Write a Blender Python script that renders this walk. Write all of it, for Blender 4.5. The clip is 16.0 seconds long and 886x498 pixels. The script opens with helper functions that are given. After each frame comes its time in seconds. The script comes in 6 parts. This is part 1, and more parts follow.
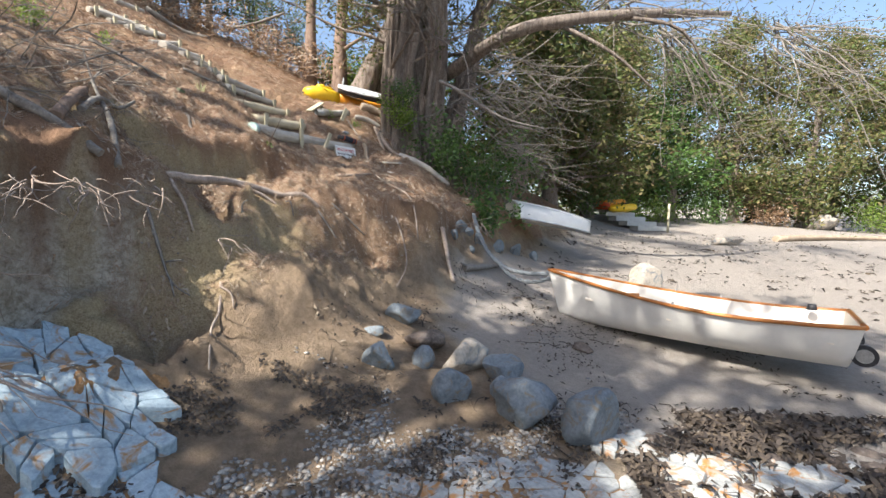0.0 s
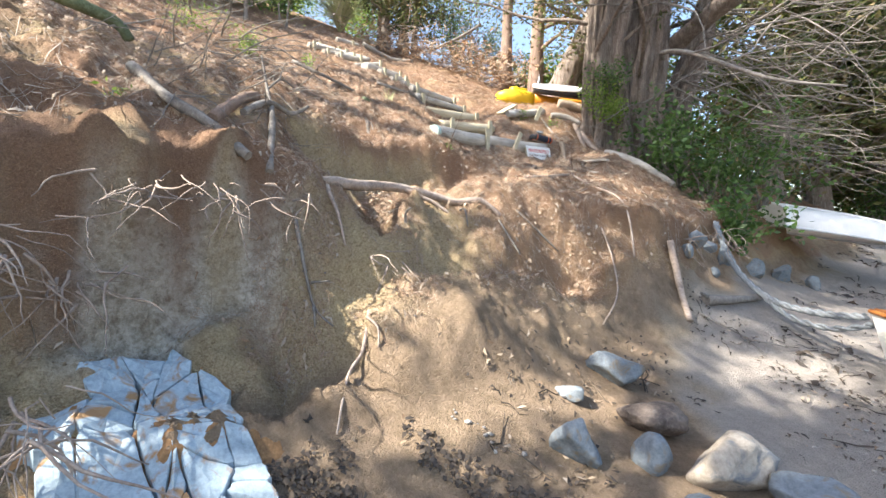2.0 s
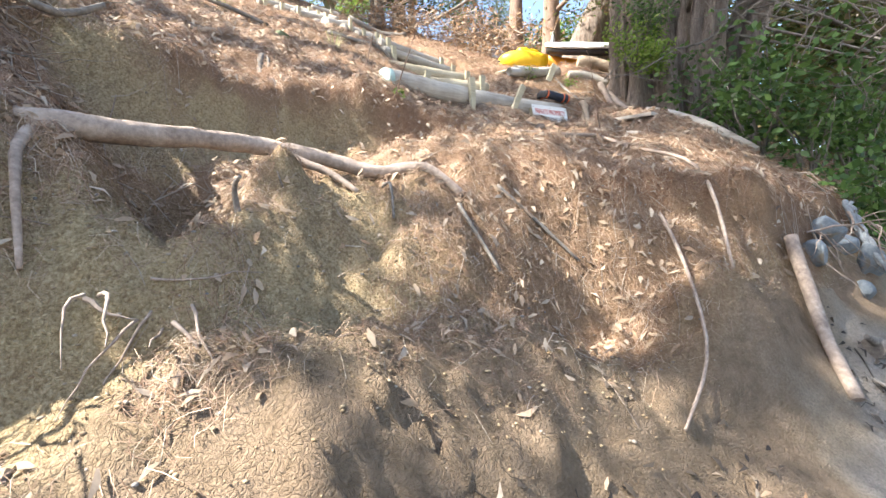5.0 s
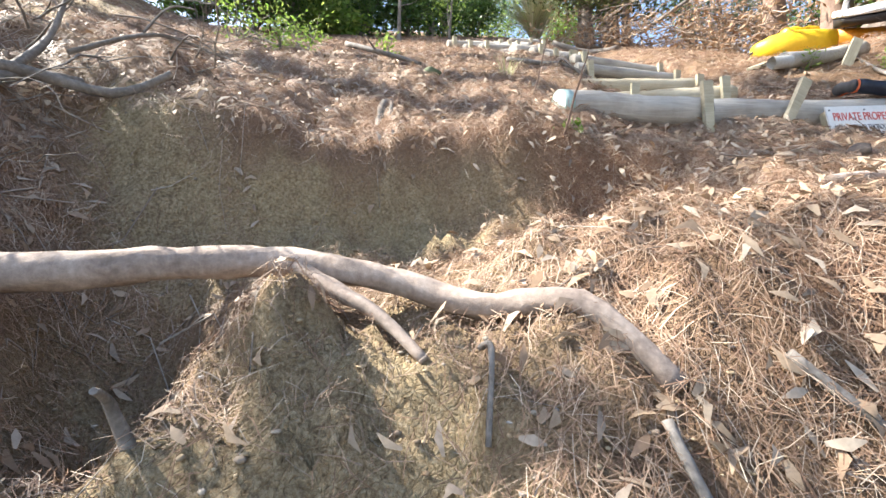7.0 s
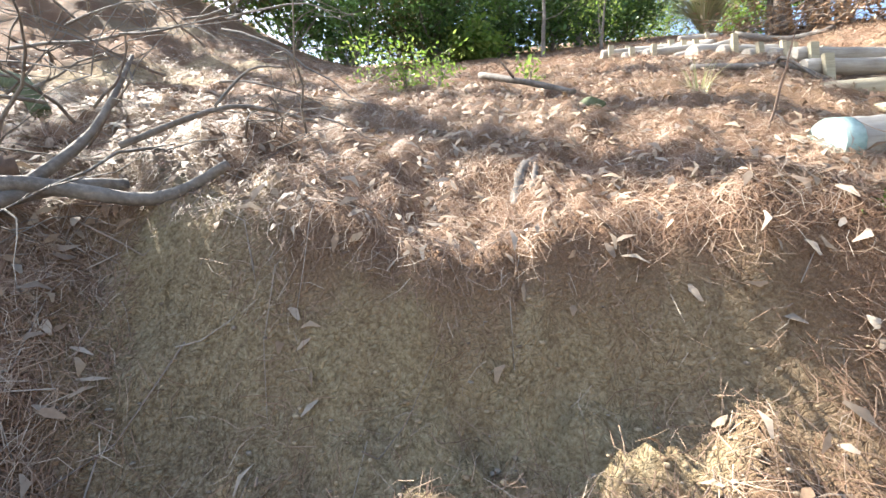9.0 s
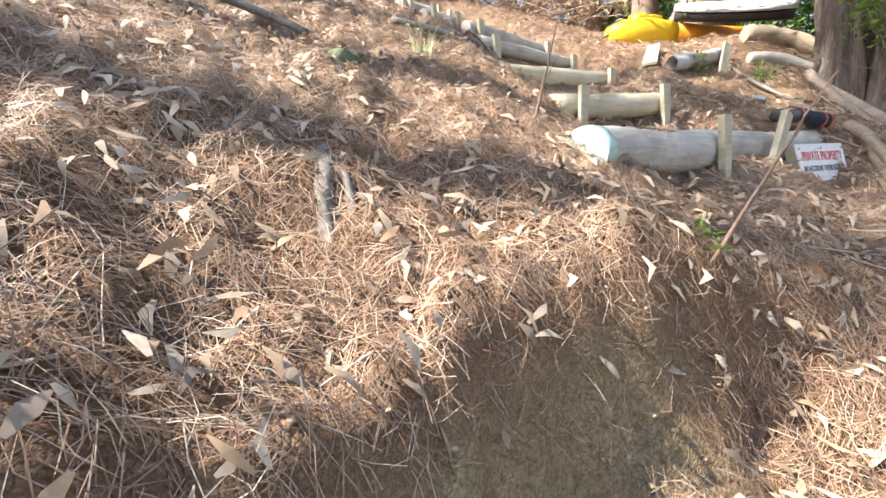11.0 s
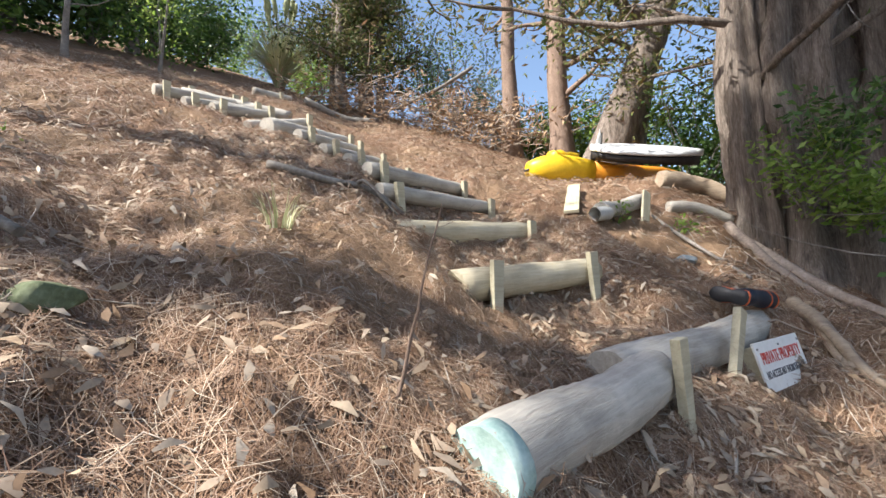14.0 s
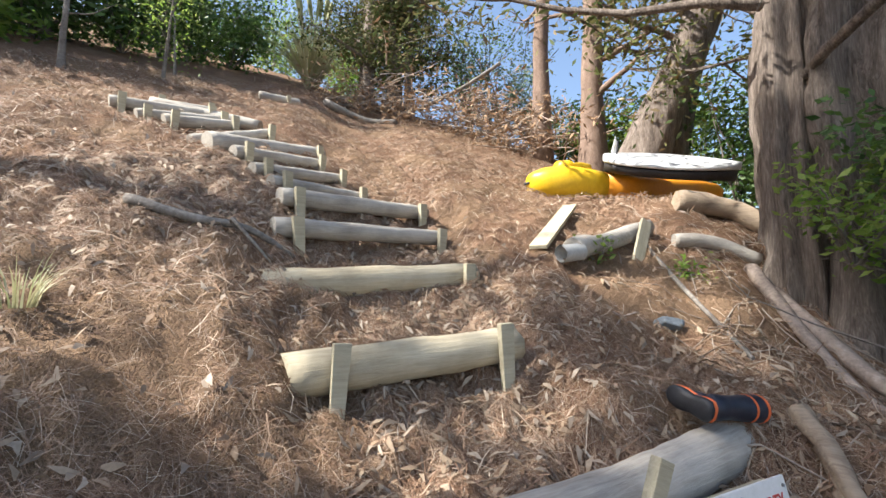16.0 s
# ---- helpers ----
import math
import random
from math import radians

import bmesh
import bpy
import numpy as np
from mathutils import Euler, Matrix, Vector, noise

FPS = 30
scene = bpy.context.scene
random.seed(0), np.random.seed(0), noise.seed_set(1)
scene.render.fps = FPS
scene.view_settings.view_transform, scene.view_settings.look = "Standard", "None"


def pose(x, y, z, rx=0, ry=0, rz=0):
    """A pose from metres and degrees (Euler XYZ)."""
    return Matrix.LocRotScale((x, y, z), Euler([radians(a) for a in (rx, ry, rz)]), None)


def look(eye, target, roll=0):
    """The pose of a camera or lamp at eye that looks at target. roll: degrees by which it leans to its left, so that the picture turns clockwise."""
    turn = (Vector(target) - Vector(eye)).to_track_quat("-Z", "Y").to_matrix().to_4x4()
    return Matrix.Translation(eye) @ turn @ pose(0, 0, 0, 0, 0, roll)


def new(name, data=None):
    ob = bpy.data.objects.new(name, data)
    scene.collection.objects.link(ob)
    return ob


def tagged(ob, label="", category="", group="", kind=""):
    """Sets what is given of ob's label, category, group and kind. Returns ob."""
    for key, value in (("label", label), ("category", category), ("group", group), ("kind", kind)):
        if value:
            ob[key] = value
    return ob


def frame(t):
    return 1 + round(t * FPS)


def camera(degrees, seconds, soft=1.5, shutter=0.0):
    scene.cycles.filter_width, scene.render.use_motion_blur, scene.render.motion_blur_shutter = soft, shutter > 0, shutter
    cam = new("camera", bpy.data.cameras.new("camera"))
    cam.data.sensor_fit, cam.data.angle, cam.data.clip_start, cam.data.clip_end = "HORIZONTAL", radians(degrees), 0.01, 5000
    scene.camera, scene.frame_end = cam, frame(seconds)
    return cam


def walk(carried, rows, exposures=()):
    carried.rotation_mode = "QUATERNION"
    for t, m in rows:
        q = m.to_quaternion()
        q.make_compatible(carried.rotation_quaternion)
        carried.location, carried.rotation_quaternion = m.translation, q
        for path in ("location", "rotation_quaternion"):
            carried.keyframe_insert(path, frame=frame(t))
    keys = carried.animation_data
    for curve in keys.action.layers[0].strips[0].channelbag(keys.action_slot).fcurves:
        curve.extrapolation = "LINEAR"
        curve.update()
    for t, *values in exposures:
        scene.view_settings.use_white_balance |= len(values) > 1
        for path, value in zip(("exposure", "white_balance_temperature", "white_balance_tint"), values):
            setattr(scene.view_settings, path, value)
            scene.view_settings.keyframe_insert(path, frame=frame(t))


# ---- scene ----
cam = camera(90.0, 16.0)
PATH = [
    (0, (0.034, -0.126, 1.757), (0.035, 1.871, 1.646), 1.8),
    (0.5, (-0.057, 0.158, 1.785), (-0.293, 2.14, 1.662), 1.0),
    (1, (-0.119, 0.474, 1.777), (-0.685, 2.388, 1.647), 1.8),
    (1.5, (-0.129, 0.783, 1.762), (-0.98, 2.587, 1.618), 2.2),
    (2, (-0.16, 1.179, 1.738), (-1.01, 2.989, 1.666), 1.4),
    (2.5, (-0.17, 1.572, 1.744), (-1.034, 3.374, 1.656), 1.4),
    (3, (-0.281, 1.924, 1.718), (-1.152, 3.723, 1.646), 0.9),
    (3.5, (-0.398, 2.303, 1.696), (-1.275, 4.099, 1.628), 0.3),
    (3.7, (-0.438, 2.454, 1.71), (-1.316, 4.25, 1.639), 0.2),
    (5.8, (-0.67, 3.761, 1.735), (-1.815, 5.399, 1.663), -0.9),
    (6, (-0.76, 3.898, 1.751), (-1.993, 5.471, 1.674), -1.2),
    (6.5, (-0.963, 4.162, 2.011), (-2.398, 5.552, 1.929), -0.9),
    (7, (-1.04, 4.397, 2.151), (-2.688, 5.529, 2.197), 0.1),
    (7.5, (-1.187, 4.605, 2.325), (-3.066, 5.287, 2.369), 2.8),
    (8, (-1.285, 4.709, 2.323), (-3.241, 5.104, 2.457), 1.2),
    (8.2, (-1.406, 4.752, 2.353), (-3.374, 5.071, 2.519), 1.2),
    (9.4, (-1.84, 4.755, 2.7), (-3.71, 5.455, 2.77), 1.4),
    (10.5, (-2.271, 4.743, 2.757), (-3.934, 5.852, 2.697), 1.2),
    (11, (-2.436, 4.733, 2.928), (-3.452, 6.44, 2.696), -2.5),
    (11.5, (-2.43, 4.837, 3.035), (-2.992, 6.74, 2.784), -0.6),
    (12, (-2.435, 4.972, 3.15), (-2.986, 6.89, 3.029), -0.7),
    (12.5, (-2.489, 5.021, 3.238), (-3.097, 6.926, 3.278), -2.0),
    (13, (-2.637, 5.188, 3.274), (-3.236, 7.084, 3.483), -2.6),
    (13.5, (-2.655, 5.37, 3.369), (-3.261, 7.262, 3.597), -2.8),
    (14, (-2.515, 5.542, 3.458), (-3.272, 7.384, 3.643), -2.3),
    (14.5, (-2.403, 5.819, 3.583), (-3.218, 7.639, 3.732), -2.0),
    (15, (-2.256, 6.066, 3.737), (-3.1, 7.873, 3.884), -1.5),
    (15.5, (-2.05, 6.233, 3.799), (-2.988, 7.993, 3.948), -0.7),
    (16, (-1.935, 6.456, 3.82), (-2.934, 8.18, 3.985), 0.1),
]
EXPOSURES = [
    (0.0, 1.35, 6400, 10), (1.5, 2.05, 6500, 10), (3.5, 2.1, 6500, 10), (6.0, 2.3, 6400, 10), (7.0, 2.05, 6300, 10), (8.2, 2.2, 6300, 10),
    (10.5, 2.15, 6400, 10), (12.5, 1.3, 6200, 10), (16.0, 1.42, 6300, 10),
]
walk(cam, [(t, look(eye, target, roll)) for t, eye, target, roll in PATH], EXPOSURES)

# ---- light ----
TO_SUN = Vector((-0.56, -0.5, 0.78)).normalized()
world = bpy.data.worlds.new("sky")
scene.world = world
world.use_nodes = True
wn = world.node_tree.nodes
sky = wn.new("ShaderNodeTexSky")
sky.sky_type, sky.sun_disc = "NISHITA", False
sky.sun_elevation = math.asin(TO_SUN.z)
sky.sun_rotation = math.atan2(TO_SUN.x, TO_SUN.y)
sky.air_density, sky.dust_density, sky.ozone_density = 1.1, 2.2, 0.9
wn["Background"].inputs["Strength"].default_value = 0.105
world.node_tree.links.new(sky.outputs[0], wn["Background"].inputs["Color"])
sun = new("sun", bpy.data.lights.new("sun", "SUN"))
sun.data.energy, sun.data.angle, sun.data.color = 5.0, radians(0.53), (1.0, 0.93, 0.82)
sun.matrix_world = look(TO_SUN * 60, (0, 0, 0))


# ---- materials ----
def rgb(c):
    return (*c, 1.0)


def material(name, rough=0.8, metal=0.0, spec=0.3):
    m = bpy.data.materials.new(name)
    m.use_nodes = True
    nt = m.node_tree
    b = nt.nodes["Principled BSDF"]
    b.inputs["Roughness"].default_value = rough
    b.inputs["Metallic"].default_value = metal
    b.inputs["Specular IOR Level"].default_value = spec
    return m, nt, b


def node(nt, kind, **values):
    n = nt.nodes.new(kind)
    for k, v in values.items():
        n.inputs[k.replace("_", " ")].default_value = v
    return n


def coords(nt, kind="Object", scale=(1, 1, 1)):
    tc = nt.nodes.new("ShaderNodeTexCoord")
    mp = nt.nodes.new("ShaderNodeMapping")
    mp.inputs["Scale"].default_value = scale
    nt.links.new(tc.outputs[kind], mp.inputs["Vector"])
    return mp.outputs[0]


def noise_tex(nt, vec, scale, detail=5, rough=0.6, distort=0.0):
    n = node(nt, "ShaderNodeTexNoise", Scale=scale, Detail=detail, Roughness=rough, Distortion=distort)
    nt.links.new(vec, n.inputs["Vector"])
    return n.outputs["Fac"]


def ramp(nt, fac, stops):
    r = nt.nodes.new("ShaderNodeValToRGB")
    els = r.color_ramp.elements
    while len(els) < len(stops):
        els.new(0.5)
    for e, (p, c) in zip(els, stops):
        e.position, e.color = p, rgb(c) if len(c) == 3 else c
    nt.links.new(fac, r.inputs[0])
    return r.outputs[0]


def mix(nt, fac, a, b, blend="MIX"):
    m = nt.nodes.new("ShaderNodeMix")
    m.data_type, m.blend_type = "RGBA", blend
    for sock, v in ((m.inputs[0], fac), (m.inputs[6], a), (m.inputs[7], b)):
        if isinstance(v, (int, float)):
            sock.default_value = v
        elif isinstance(v, tuple):
            sock.default_value = rgb(v)
        else:
            nt.links.new(v, sock)
    return m.outputs[2]


def bump(nt, bsdf, height, strength, distance=0.02):
    b = node(nt, "ShaderNodeBump", Strength=strength, Distance=distance)
    nt.links.new(height, b.inputs["Height"])
    nt.links.new(b.outputs[0], bsdf.inputs["Normal"])


def attribute(nt, name):
    a = nt.nodes.new("ShaderNodeAttribute")
    a.attribute_name = name
    return a.outputs["Fac"]


def mottled(name, c0, c1, c2, scale=6.0, rough=0.85, bumpy=0.4, depth=0.01, stretch=(1, 1, 1), spec=0.25, kind="Object", metal=0.0):
    """A surface of three tones mixed at two scales."""
    m, nt, b = material(name, rough, metal, spec)
    v = coords(nt, kind, stretch)
    big, fine = noise_tex(nt, v, scale, 4, 0.6, 0.4), noise_tex(nt, v, scale * 6.3, 6, 0.65)
    col = ramp(nt, big, ((0.3, c0), (0.5, c1), (0.7, c2)))
    col = mix(nt, 0.55, col, ramp(nt, fine, ((0.3, c0), (0.55, c1), (0.75, c2))))
    nt.links.new(col, b.inputs["Base Color"])
    bump(nt, b, mix(nt, 0.5, big, fine), bumpy, depth)
    return m


def by_island(name, tones, rough=0.6, spec=0.3, through_light=0.0, per="island"):
    """Tones given out piece by piece, for leaves, needles and pebbles."""
    m, nt, b = material(name, rough, 0.0, spec)
    if per == "island":
        g = nt.nodes.new("ShaderNodeNewGeometry").outputs["Random Per Island"]
    else:
        g = nt.nodes.new("ShaderNodeObjectInfo").outputs["Random"]
    col = ramp(nt, g, [(i / max(1, len(tones) - 1), c) for i, c in enumerate(tones)])
    v = coords(nt, "Object")
    col = mix(nt, 0.35, col, ramp(nt, noise_tex(nt, v, 70.0, 3), ((0.35, (0.4, 0.4, 0.4)), (0.65, (1, 1, 1)))), "MULTIPLY")
    nt.links.new(col, b.inputs["Base Color"])
    if through_light:
        t = nt.nodes.new("ShaderNodeBsdfTranslucent")
        nt.links.new(col, t.inputs["Color"])
        s = nt.nodes.new("ShaderNodeMixShader")
        s.inputs[0].default_value = through_light
        nt.links.new(b.outputs[0], s.inputs[1])
        nt.links.new(t.outputs[0], s.inputs[2])
        nt.links.new(s.outputs[0], nt.nodes["Material Output"].inputs["Surface"])
    return m


def ground_material():
    m, nt, b = material("earth_sand_and_litter", 0.92, 0.0, 0.15)
    v = coords(nt, "Object")
    n1, n2, n3 = noise_tex(nt, v, 1.7, 4, 0.6, 0.5), noise_tex(nt, v, 13.0, 6, 0.7), noise_tex(nt, v, 90.0, 4, 0.7)
    sand = ramp(nt, n2, ((0.3, (0.24, 0.215, 0.19)), (0.55, (0.35, 0.315, 0.285)), (0.75, (0.43, 0.395, 0.36))))
    sand = mix(nt, 0.5, sand, ramp(nt, n3, ((0.3, (0.17, 0.15, 0.135)), (0.5, (0.36, 0.325, 0.29)), (0.8, (0.52, 0.48, 0.43)))))
    clay = ramp(nt, n1, ((0.3, (0.30, 0.215, 0.125)), (0.5, (0.42, 0.32, 0.185)), (0.66, (0.52, 0.42, 0.23))))
    vor = node(nt, "ShaderNodeTexVoronoi", Scale=55.0)
    vor.feature = "DISTANCE_TO_EDGE"
    warp = nt.nodes.new("ShaderNodeVectorMath")
    warp.operation = "ADD"
    nt.links.new(v, warp.inputs[0])
    nt.links.new(node_color_noise(nt, v, 9.0), warp.inputs[1])
    nt.links.new(warp.outputs[0], vor.inputs["Vector"])
    cracks = ramp(nt, vor.outputs["Distance"], ((0.0, (0.55, 0.52, 0.5)), (0.05, (0.93, 0.92, 0.9)), (0.2, (1, 1, 1))))
    clay = mix(nt, 0.4, clay, cracks, "MULTIPLY")
    clay = mix(nt, 0.6, clay, ramp(nt, n3, ((0.36, (0.18, 0.13, 0.08)), (0.5, (0.40, 0.31, 0.19)), (0.66, (0.62, 0.52, 0.36)))))
    grey = ramp(nt, n2, ((0.34, (0.27, 0.23, 0.18)), (0.5, (0.56, 0.51, 0.43)), (0.66, (0.72, 0.68, 0.60))))
    lumps = noise_tex(nt, v, 30.0, 5, 0.65, 0.8)
    clay = mix(nt, 0.5, clay, ramp(nt, lumps, ((0.36, (0.42, 0.38, 0.34)), (0.5, (0.9, 0.9, 0.88)), (0.6, (1, 1, 1)))), "MULTIPLY")
    grey = mix(nt, 0.6, grey, ramp(nt, lumps, ((0.36, (0.4, 0.37, 0.33)), (0.5, (0.9, 0.9, 0.88)), (0.6, (1, 1, 1)))), "MULTIPLY")
    clay = mix(nt, attribute(nt, "grey"), clay, grey)
    damp = ramp(nt, n2, ((0.3, (0.15, 0.108, 0.075)), (0.6, (0.27, 0.20, 0.145))))
    clay = mix(nt, attribute(nt, "mud"), clay, damp)
    litter = ramp(nt, n1, ((0.3, (0.15, 0.09, 0.058)), (0.5, (0.22, 0.135, 0.087)), (0.7, (0.30, 0.20, 0.13))))
    st = coords(nt, "Object", (1.0, 1.0, 1.0))
    streak = noise_tex(nt, st, 55.0, 5, 0.75, 2.5)
    litter = mix(nt, 0.6, litter, ramp(nt, streak, ((0.32, (0.07, 0.045, 0.03)), (0.5, (0.25, 0.145, 0.09)), (0.68, (0.46, 0.32, 0.215)))))
    col = mix(nt, attribute(nt, "litter"), mix(nt, attribute(nt, "sand"), clay, sand), litter)
    nt.links.new(col, b.inputs["Base Color"])
    clods = ramp(nt, vor.outputs["Distance"], ((0.0, (0, 0, 0)), (0.12, (0.8, 0.8, 0.8)), (0.4, (1, 1, 1))))
    bump(nt, b, mix(nt, 0.12, mix(nt, 0.4, mix(nt, 0.5, n2, lumps), mix(nt, 0.5, n3, streak)), clods), 1.0, 0.06)
    return m


def node_color_noise(nt, vec, scale):
    n = node(nt, "ShaderNodeTexNoise", Scale=scale, Detail=3.0)
    nt.links.new(vec, n.inputs["Vector"])
    s = nt.nodes.new("ShaderNodeVectorMath")
    s.operation = "SCALE"
    s.inputs["Scale"].default_value = 0.11
    nt.links.new(n.outputs["Color"], s.inputs[0])
    return s.outputs[0]


def grained(name, dark, mid, pale, along=(1, 14, 14), rough=0.8, scale=3.0, bumpy=0.5, kind="Object"):
    """Weathered wood, its grain along the object's x axis."""
    m, nt, b = material(name, rough, 0.0, 0.2)
    v = coords(nt, kind, along)
    grain = noise_tex(nt, v, scale, 6, 0.7, 0.8)
    w = coords(nt, kind)
    patch = noise_tex(nt, w, 4.0, 4)
    col = ramp(nt, grain, ((0.28, dark), (0.5, mid), (0.72, pale)))
    col = mix(nt, 0.45, col, ramp(nt, patch, ((0.3, dark), (0.5, mid), (0.65, pale))))
    nt.links.new(col, b.inputs["Base Color"])
    bump(nt, b, grain, bumpy, 0.012)
    return m


def cracked_stone(name, base, pale, rust, scale=5.0):
    m, nt, b = material(name, 0.75, 0.0, 0.35)
    v = coords(nt, "Object")
    n1, n2 = noise_tex(nt, v, scale, 5, 0.65, 0.6), noise_tex(nt, v, scale * 8, 5, 0.7)
    col = ramp(nt, n1, ((0.32, base), (0.52, pale), (0.68, base)))
    col = mix(nt, 0.4, col, ramp(nt, n2, ((0.3, tuple(c * 0.45 for c in base)), (0.6, pale))))
    stain = ramp(nt, noise_tex(nt, v, scale * 1.6, 4, 0.6, 1.2), ((0.52, (0, 0, 0)), (0.64, (1, 1, 1))))
    col = mix(nt, stain, col, rust)
    nt.links.new(col, b.inputs["Base Color"])
    bump(nt, b, mix(nt, 0.5, n1, n2), 0.6, 0.02)
    return m


GROUND = ground_material()
BARK_PALE = mottled("stringy_grey_bark", (0.045, 0.036, 0.03), (0.22, 0.18, 0.152), (0.47, 0.41, 0.36), 6.0, 0.9, 1.0, 0.06, (2.4, 2.4, 0.3))
BARK_PINE = mottled("flaky_pine_bark", (0.10, 0.07, 0.055), (0.22, 0.155, 0.12), (0.33, 0.25, 0.20), 7.0, 0.9, 0.8, 0.025, (1.6, 1.6, 0.6))
BARK_TWIG = mottled("grey_dead_wood", (0.08, 0.07, 0.062), (0.20, 0.18, 0.16), (0.38, 0.355, 0.32), 9.0, 0.85, 0.4)
ROOT = mottled("weathered_root_bark", (0.15, 0.115, 0.095), (0.33, 0.265, 0.22), (0.52, 0.44, 0.375), 8.0, 0.85, 0.5, 0.01)
DRIFT = grained("silvered_timber", (0.21, 0.19, 0.165), (0.40, 0.37, 0.325), (0.56, 0.53, 0.47))
POST = grained("treated_pine_pole", (0.29, 0.245, 0.165), (0.46, 0.40, 0.285), (0.59, 0.535, 0.40))
BOARD = grained("rough_sawn_timber", (0.27, 0.24, 0.17), (0.44, 0.40, 0.29), (0.56, 0.52, 0.39))
ENDGRAIN = mottled("teal_tinted_end_grain", (0.24, 0.36, 0.33), (0.40, 0.54, 0.50), (0.58, 0.70, 0.66), 9.0, 0.8, 0.4)
SPLIT = grained("split_trunk_wood", (0.16, 0.12, 0.09), (0.33, 0.26, 0.19), (0.47, 0.39, 0.30))
BOULDER = cracked_stone("blue_grey_boulder", (0.085, 0.105, 0.125), (0.19, 0.22, 0.245), (0.17, 0.145, 0.11), 5.0)
BOULDER_TAN = cracked_stone("pale_tan_boulder", (0.26, 0.22, 0.18), (0.42, 0.375, 0.315), (0.17, 0.18, 0.19), 4.5)
SLAB = cracked_stone("pale_blue_slab_stone", (0.18, 0.25, 0.30), (0.36, 0.45, 0.51), (0.30, 0.18, 0.085), 4.0)
RUSTY_SLAB = cracked_stone("rust_stained_shelf_stone", (0.20, 0.21, 0.21), (0.40, 0.41, 0.40), (0.34, 0.17, 0.06), 4.0)
MOSS = mottled("mossy_bark", (0.05, 0.055, 0.03), (0.11, 0.13, 0.07), (0.22, 0.25, 0.17), 9.0, 0.9, 0.6)
RUST = mottled("rusty_joint_earth", (0.09, 0.055, 0.035), (0.26, 0.145, 0.065), (0.42, 0.27, 0.14), 9.0, 0.9, 0.6)
DARK_ROCK = mottled("weed_stained_rock", (0.045, 0.035, 0.032), (0.13, 0.105, 0.09), (0.30, 0.26, 0.22), 6.0, 0.7, 0.9, 0.03)
LEAF_GREEN = by_island("glossy_green_leaf", ((0.04, 0.09, 0.025), (0.08, 0.16, 0.04), (0.14, 0.24, 0.06), (0.06, 0.12, 0.03)), 0.4, 0.4, 0.3)
LEAF_LIGHT = by_island("young_green_leaf", ((0.12, 0.23, 0.035), (0.22, 0.35, 0.06), (0.34, 0.43, 0.11), (0.15, 0.26, 0.05)), 0.45, 0.35, 0.5)
LEAF_CONIFER = by_island("conifer_spray", ((0.06, 0.09, 0.03), (0.11, 0.15, 0.045), (0.19, 0.19, 0.07), (0.21, 0.16, 0.09), (0.08, 0.12, 0.04)), 0.6, 0.2, 0.25)
LEAF_BLUE = by_island("blue_green_foliage", ((0.12, 0.20, 0.14), (0.20, 0.30, 0.19), (0.30, 0.37, 0.22), (0.33, 0.27, 0.15)), 0.55, 0.25, 0.45)
LEAF_DEAD = by_island("fallen_dry_leaf", ((0.32, 0.23, 0.15), (0.43, 0.34, 0.245), (0.25, 0.155, 0.09), (0.50, 0.42, 0.33), (0.21, 0.16, 0.12)), 0.65, 0.25, 0.1)
NEEDLE = by_island("fallen_pine_needle", ((0.15, 0.085, 0.052), (0.31, 0.185, 0.115), (0.46, 0.33, 0.225), (0.20, 0.11, 0.07), (0.64, 0.53, 0.40)), 0.6, 0.3)
TWIG_ISLAND = by_island("broken_twig", ((0.23, 0.17, 0.13), (0.40, 0.33, 0.27), (0.53, 0.47, 0.40), (0.30, 0.21, 0.15)), 0.8, 0.2)
BROWN_FROND = by_island("dead_brown_frond", ((0.26, 0.155, 0.09), (0.40, 0.26, 0.16), (0.52, 0.39, 0.27)), 0.8, 0.15, 0.15)
STRAW = by_island("straw_grass_blade", ((0.42, 0.40, 0.22), (0.56, 0.52, 0.33), (0.34, 0.38, 0.17), (0.64, 0.60, 0.45)), 0.6, 0.25, 0.25)
CLOD = by_island("crumbled_clay", ((0.25, 0.175, 0.11), (0.38, 0.285, 0.175), (0.50, 0.40, 0.26), (0.19, 0.14, 0.10), (0.43, 0.38, 0.31)), 0.95, 0.1)
PEBBLE = by_island("beach_pebble", ((0.13, 0.13, 0.135), (0.26, 0.24, 0.215), (0.42, 0.39, 0.35), (0.18, 0.19, 0.20), (0.29, 0.21, 0.14)), 0.7, 0.35)
DEBRIS = by_island("dark_shore_debris", ((0.03, 0.024, 0.02), (0.07, 0.055, 0.045), (0.11, 0.085, 0.06)), 0.7, 0.3)
WHITE_HULL = mottled("white_boat_paint", (0.70, 0.69, 0.66), (0.76, 0.75, 0.72), (0.80, 0.79, 0.76), 2.5, 0.35, 0.03, 0.004, spec=0.5)
CREAM = mottled("cream_boat_paint", (0.66, 0.60, 0.52), (0.72, 0.66, 0.57), (0.76, 0.71, 0.63), 2.5, 0.4, 0.03, 0.004, spec=0.45)
VARNISH = grained("varnished_wood", (0.26, 0.09, 0.025), (0.40, 0.155, 0.045), (0.50, 0.22, 0.07), (1, 9, 9), 0.3, 3.0, 0.1)
RUBBER = mottled("black_rubber", (0.012, 0.012, 0.014), (0.02, 0.021, 0.026), (0.032, 0.034, 0.042), 12.0, 0.5, 0.2, 0.004, spec=0.4)
